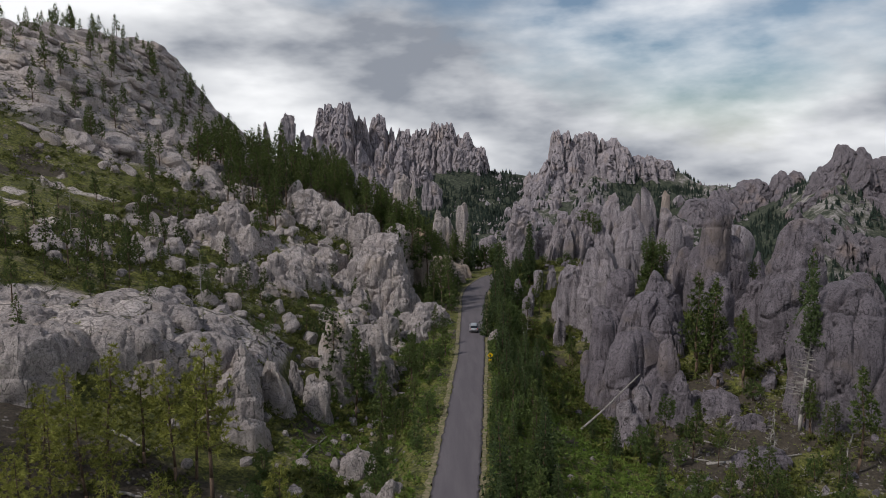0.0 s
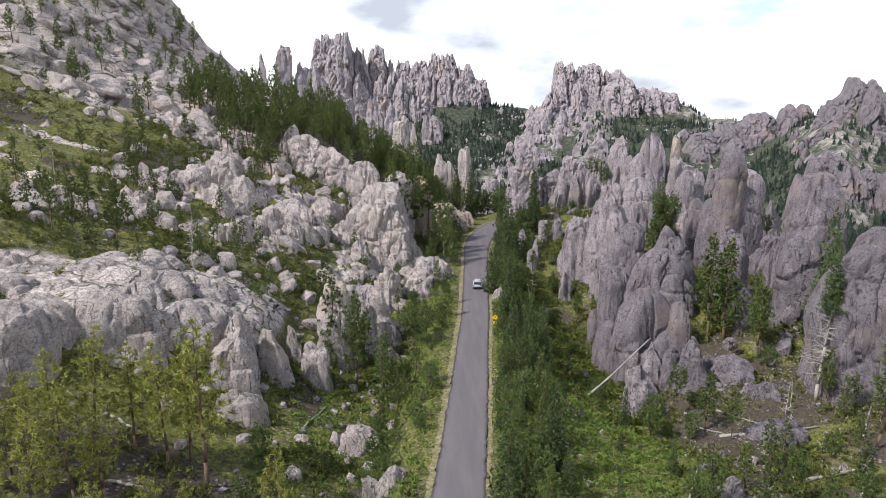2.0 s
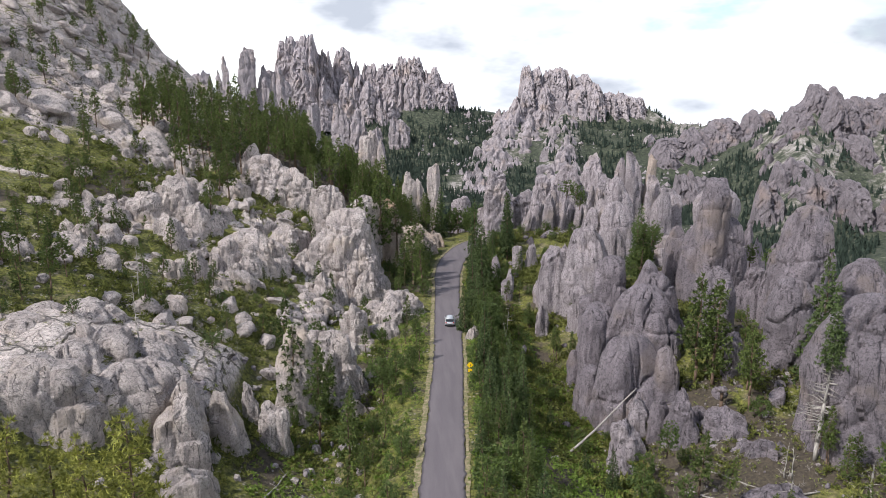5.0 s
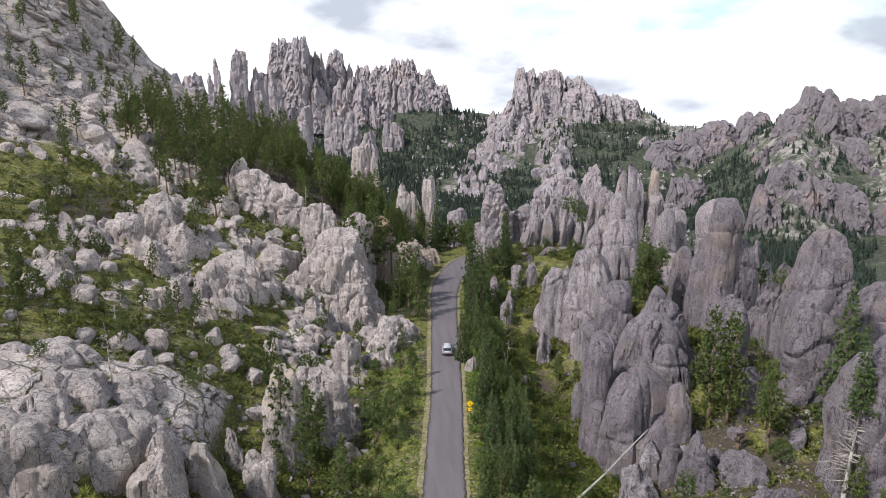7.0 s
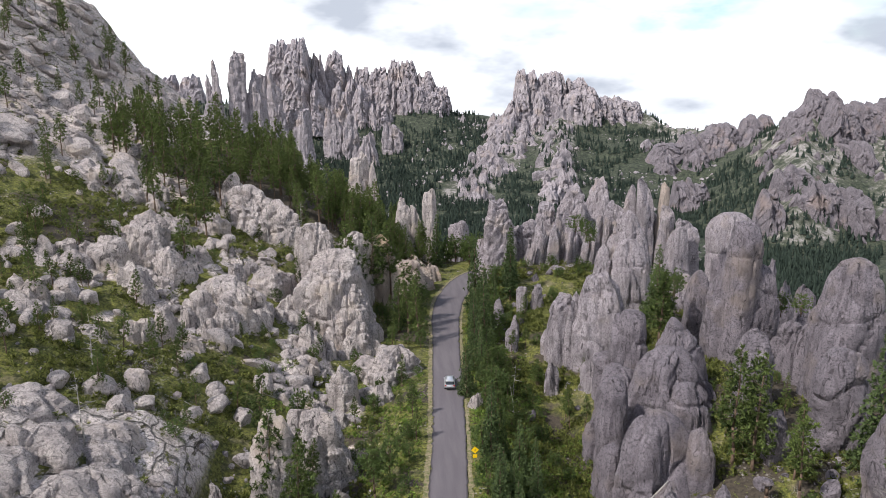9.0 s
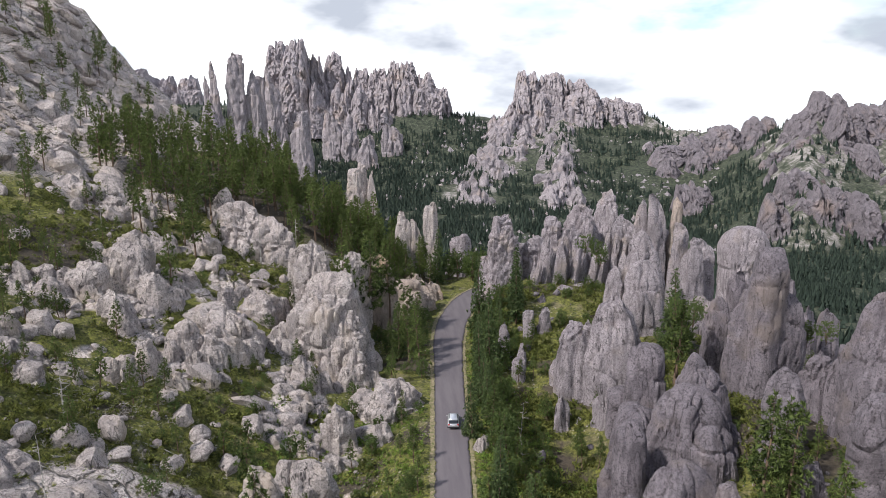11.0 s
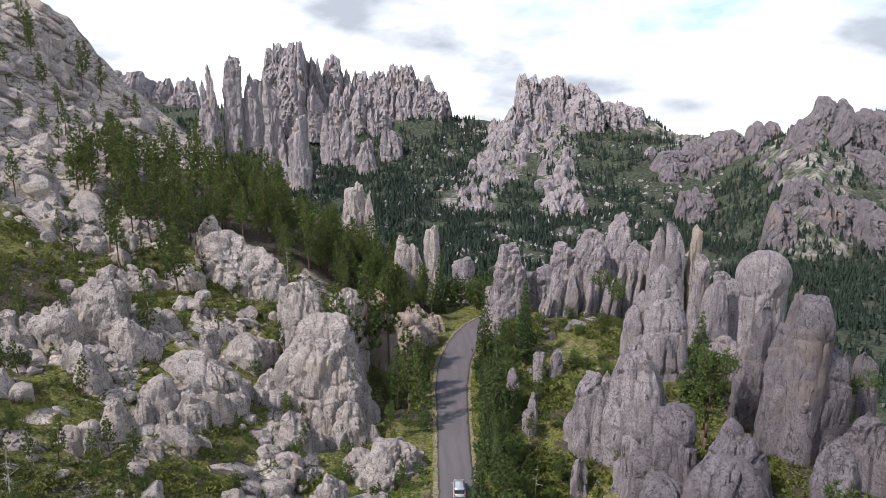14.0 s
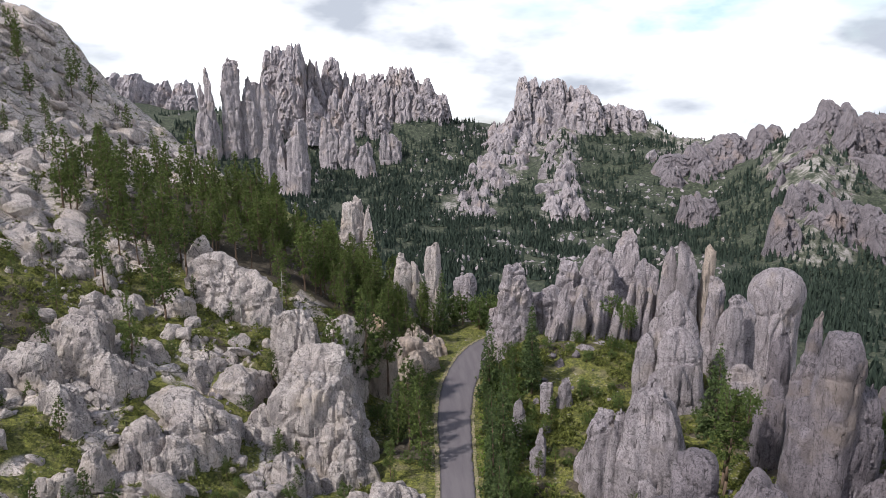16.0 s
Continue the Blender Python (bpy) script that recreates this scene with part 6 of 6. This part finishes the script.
def far_wood():
    """The conifers across the valley, too many and far to tell one by one."""
    rng = np.random.default_rng(41)
    n = 52000
    y = rng.uniform(300, 1180, n)
    x = rng.uniform(-0.62, 0.72, n) * (y - 10)
    p = np.stack([x / 60, y / 60, 0 * x], 1)
    thick = smooth01((1.25 * fbm(p * 2.6, 4, 71, 0.65) + 0.26 + 0.35 * bump(x, y, 60, 900, 90, 300) + 0.5 * bump(x, y, -120, 850, 160, 260) + 0.3 * bump(x, y, 330, 560, 260, 160) + 0.6 * bump(x, y, 450, 880, 60, 50)) * 1.4) * (1 - 0.72 * crag_mask(x, y))
    keep = (rng.random(n) < thick) & ~((x < 120) & (y < 330) & (x > -230)) & ~((x < -30) & (y < 440))
    x, y = x[keep], y[keep]
    z = ground_z(x, y)
    k = len(x)
    h = rng.uniform(3.2, 9.5, k)
    tiers, sides = 3, 6
    verts = []
    for i in range(tiers):
        b, t = 0.08 + 0.25 * i, 0.56 + 0.22 * i
        rad = 0.23 * (1 - 0.28 * i)
        ang = np.arange(sides) * math.tau / sides + i * 0.5
        ring = np.stack([np.cos(ang) * rad, np.sin(ang) * rad, np.full(sides, b)], 1)
        tri = np.stack([ring, np.roll(ring, -1, 0), np.repeat([[0, 0, t]], sides, 0)], 1)
        verts.append(tri.reshape(-1, 3))
    base = np.concatenate(verts)
    v = base[None] * (h[:, None, None] * np.array([1, 1, 1.0])) * rng.uniform(0.7, 1.25, (k, len(base), 1)) * (rng.uniform(0.75, 1.3, (k, 1, 1)) * (1, 1, 0) + (0, 0, 1)) + np.stack([x, y, z - 0.3], 1)[:, None]
    f = np.arange(k * len(base)).reshape(-1, 3)
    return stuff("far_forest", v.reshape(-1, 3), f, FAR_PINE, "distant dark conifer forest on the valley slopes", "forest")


far_wood()


def far_talus():
    """Fallen blocks lying on the slopes across the valley."""
    rng = np.random.default_rng(43)
    n = 15000
    y = rng.uniform(430, 1150, n)
    x = rng.uniform(-0.30, 0.46, n) * y
    p = np.stack([x / 45, y / 45, 0 * x], 1)
    keep = rng.random(n) < smooth01((fbm(p, 4, 75) + 0.25) * 1.6) * np.clip(0.45 + crag_mask(x, y), 0, 1)
    x, y = x[keep], y[keep]
    k = len(x)
    base = np.array([(1, 0, 0), (-1, 0, 0), (0, 1, 0), (0, -1, 0), (0, 0, 1), (0, 0, -1)], float)
    tri = np.array([(0, 2, 4), (2, 1, 4), (1, 3, 4), (3, 0, 4), (2, 0, 5), (1, 2, 5), (3, 1, 5), (0, 3, 5)])
    r = 0.7 + 3.0 * rng.random(k) ** 3
    v = (base[None] + rng.normal(size=(k, 6, 3)) * 0.22) * r[:, None, None] * rng.uniform(0.7, 1.3, (k, 1, 3)) + np.stack([x, y, ground_z(x, y)], 1)[:, None]
    f = tri[None] + (np.arange(k) * 6)[:, None, None]
    return stuff("far_talus", v.reshape(-1, 3), f.reshape(-1, 3), GRANITE_FAR, "pale fallen granite blocks on the far slopes", "stones")


far_talus()

# ---- road furniture and cars ----
SILVER = plain("silver_paint", (0.52, 0.53, 0.55), 0.28, 0.6, 0.03)
RED_PAINT = plain("red_paint", (0.28, 0.02, 0.03), 0.3, 0.2, 0.03)
GLASS_DARK = plain("tinted_glass", (0.02, 0.024, 0.03), 0.08, 0.0, 0.02)
RUBBER = plain("tyre_rubber", (0.02, 0.02, 0.02), 0.9)
RIM = plain("wheel_alloy", (0.45, 0.45, 0.46), 0.3, 0.9)
TAIL = plain("tail_lamp_red", (0.45, 0.02, 0.02), 0.25)
BLACK_TRIM = plain("black_trim", (0.03, 0.03, 0.032), 0.6)
PLATE = plain("plate_white", (0.6, 0.6, 0.62), 0.5)
YELLOW = plain("sign_yellow", (0.80, 0.52, 0.01), 0.45, 0.0, 0.05)
POST = plain("galvanised_post", (0.30, 0.30, 0.29), 0.55, 0.5)


def car_thing(name, paint, x, y, heading, label, tall=1.0):
    """A parked car: lofted body, glasshouse, wheels, lamps."""
    thing = tagged(new(name), label, "car")
    thing.matrix_basis = pose(x, y, 0.11, 0, 0, heading)

    def loft(sections, material, nm, lab=""):
        bm = bmesh.new()
        rings = []
        for yy, hw, z0, z1 in sections:
            c = min(0.16, (z1 - z0) * 0.35)
            shape = [(-hw, z0 + c), (-hw, z1 - c), (-hw + c, z1), (hw - c, z1), (hw, z1 - c), (hw, z0 + c), (hw - c, z0), (-hw + c, z0)]
            rings.append([bm.verts.new((a, yy, b)) for a, b in shape])
        for a, b in zip(rings, rings[1:]):
            for k in range(8):
                bm.faces.new((a[k], a[(k + 1) % 8], b[(k + 1) % 8], b[k])).smooth = True
        bm.faces.new(rings[0])
        bm.faces.new(rings[-1][::-1])
        bmesh.ops.recalc_face_normals(bm, faces=bm.faces[:])
        return part(nm, bm, material, thing, lab)

    t = tall
    loft([(-2.28, 0.78, 0.42, 0.86), (-2.15, 0.90, 0.30, 1.00), (-1.2, 0.92, 0.24, 1.04), (0.8, 0.92, 0.24, 1.02), (1.6, 0.88, 0.28, 0.94), (2.2, 0.76, 0.36, 0.78), (2.32, 0.62, 0.42, 0.68)], paint, "body")
    loft([(-2.10, 0.70, 0.95, 1.05), (-1.80, 0.74, 0.95, 1.50 * t), (-1.3, 0.73, 0.95, 1.62 * t), (0.0, 0.72, 0.95, 1.64 * t), (0.55, 0.70, 0.95, 1.56 * t), (1.25, 0.66, 0.95, 1.03)], GLASS_DARK, "glasshouse", "dark tinted windows")
    loft([(-1.86, 0.66, 1.44 * t, 1.56 * t), (-1.3, 0.68, 1.54 * t, 1.67 * t), (0.0, 0.67, 1.56 * t, 1.69 * t), (0.5, 0.64, 1.52 * t, 1.60 * t)], paint, "roof")
    for sx in (-1, 1):
        for yy, slant in ((-1.55, -16), (-0.55, 0), (0.35, 10), (0.95, 48)):
            bm = bmesh.new()
            box(bm, (0.06, 0.09, 0.62 * t), (sx * 0.725, yy, 1.27 * t), (slant, sx * -6, 0), 0.01)
            part("pillar", bm, paint, thing)
        bm = bmesh.new()
        box(bm, (0.05, 1.7, 0.05), (sx * 0.62, -0.55, 1.72 * t), (0, 0, 0), 0.02)
        part("roof_rail", bm, BLACK_TRIM, thing, "black roof rail")
        bm = bmesh.new()
        box(bm, (0.24, 0.10, 0.26), (sx * 0.70, -2.22, 0.86), (0, 0, sx * 8), 0.03)
        part("tail_light", bm, TAIL, thing, "red tail light")
        bm = bmesh.new()
        box(bm, (0.30, 0.10, 0.14), (sx * 0.56, 2.24, 0.70), (0, 0, sx * -12), 0.03)
        part("headlight", bm, PLATE, thing, "clear headlight")
        bm = bmesh.new()
        box(bm, (0.20, 0.12, 0.14), (sx * 1.0, 0.75, 1.05), (0, 0, 0), 0.04)
        part("mirror", bm, paint, thing)
        for yy in (-1.38, 1.38):
            bm = bmesh.new()
            bmesh.ops.create_cone(bm, cap_ends=True, segments=20, radius1=0.34, radius2=0.34, depth=0.22, matrix=Matrix.Translation((sx * 0.83, yy, 0.29)) @ Euler((0, radians(90), 0)).to_matrix().to_4x4())
            bmesh.ops.bevel(bm, geom=[e for e in bm.edges if len(e.link_faces) == 2 and max(len(f.verts) for f in e.link_faces) > 4], offset=0.03, segments=1, affect="EDGES")
            tyre = part("tyre", bm, RUBBER, thing)
            bm = bmesh.new()
            bmesh.ops.create_cone(bm, cap_ends=True, segments=14, radius1=0.21, radius2=0.19, depth=0.03, matrix=Matrix.Translation((sx * 0.945, yy, 0.29)) @ Euler((0, radians(90), 0)).to_matrix().to_4x4())
            part("rim", bm, RIM, tyre, "alloy rim")
    for nm, size, at, m in (("bumper", (1.62, 0.14, 0.20), (0, -2.26, 0.48), BLACK_TRIM), ("number_plate", (0.46, 0.03, 0.16), (0, -2.31, 0.78), PLATE), ("rear_window", (1.18, 0.03, 0.42), (0, -1.99, 1.27 * t), GLASS_DARK), ("grille", (0.9, 0.05, 0.16), (0, 2.33, 0.56), BLACK_TRIM)):
        bm = bmesh.new()
        box(bm, size, at, (0, 0, 0) if nm != "rear_window" else (-30, 0, 0), 0.012)
        part(nm, bm, m, thing)
    return thing


car_thing("suv", SILVER, 7.3, 144.0, -5.0, "silver estate car with black roof rails on the road", 1.0)
car_thing("hatchback", RED_PAINT, 27.5, 229.0, -64.0, "dark red car rounding the road bend", 0.92)


def sign_thing(x, y):
    thing = tagged(new("road_sign"), "two yellow warning plates on a metal post", "sign")
    thing.location = (x, y, -0.25)
    part("post", stick_mesh("post", [((0, 0, 0), (0, 0, 2.5), 0.035, 0.035, 8)], POST), None, thing)
    bm = bmesh.new()
    box(bm, (0.76, 0.02, 0.76), (0, -0.045, 2.25), (0, 45, 0), 0.008)
    part("warning_plate", bm, YELLOW, thing, "yellow diamond plate")
    bm = bmesh.new()
    box(bm, (0.62, 0.02, 0.5), (0, -0.045, 1.35), (0, 0, 0), 0.008)
    part("speed_plate", bm, YELLOW, thing, "yellow square plate")
    bm = bmesh.new()
    box(bm, (0.10, 0.012, 0.34), (0, -0.062, 2.25), (0, 0, 0), 0.002)
    part("arrow_bar", bm, BLACK_TRIM, thing, "black bar")
    return thing


sign_thing(8.2, 117.0)
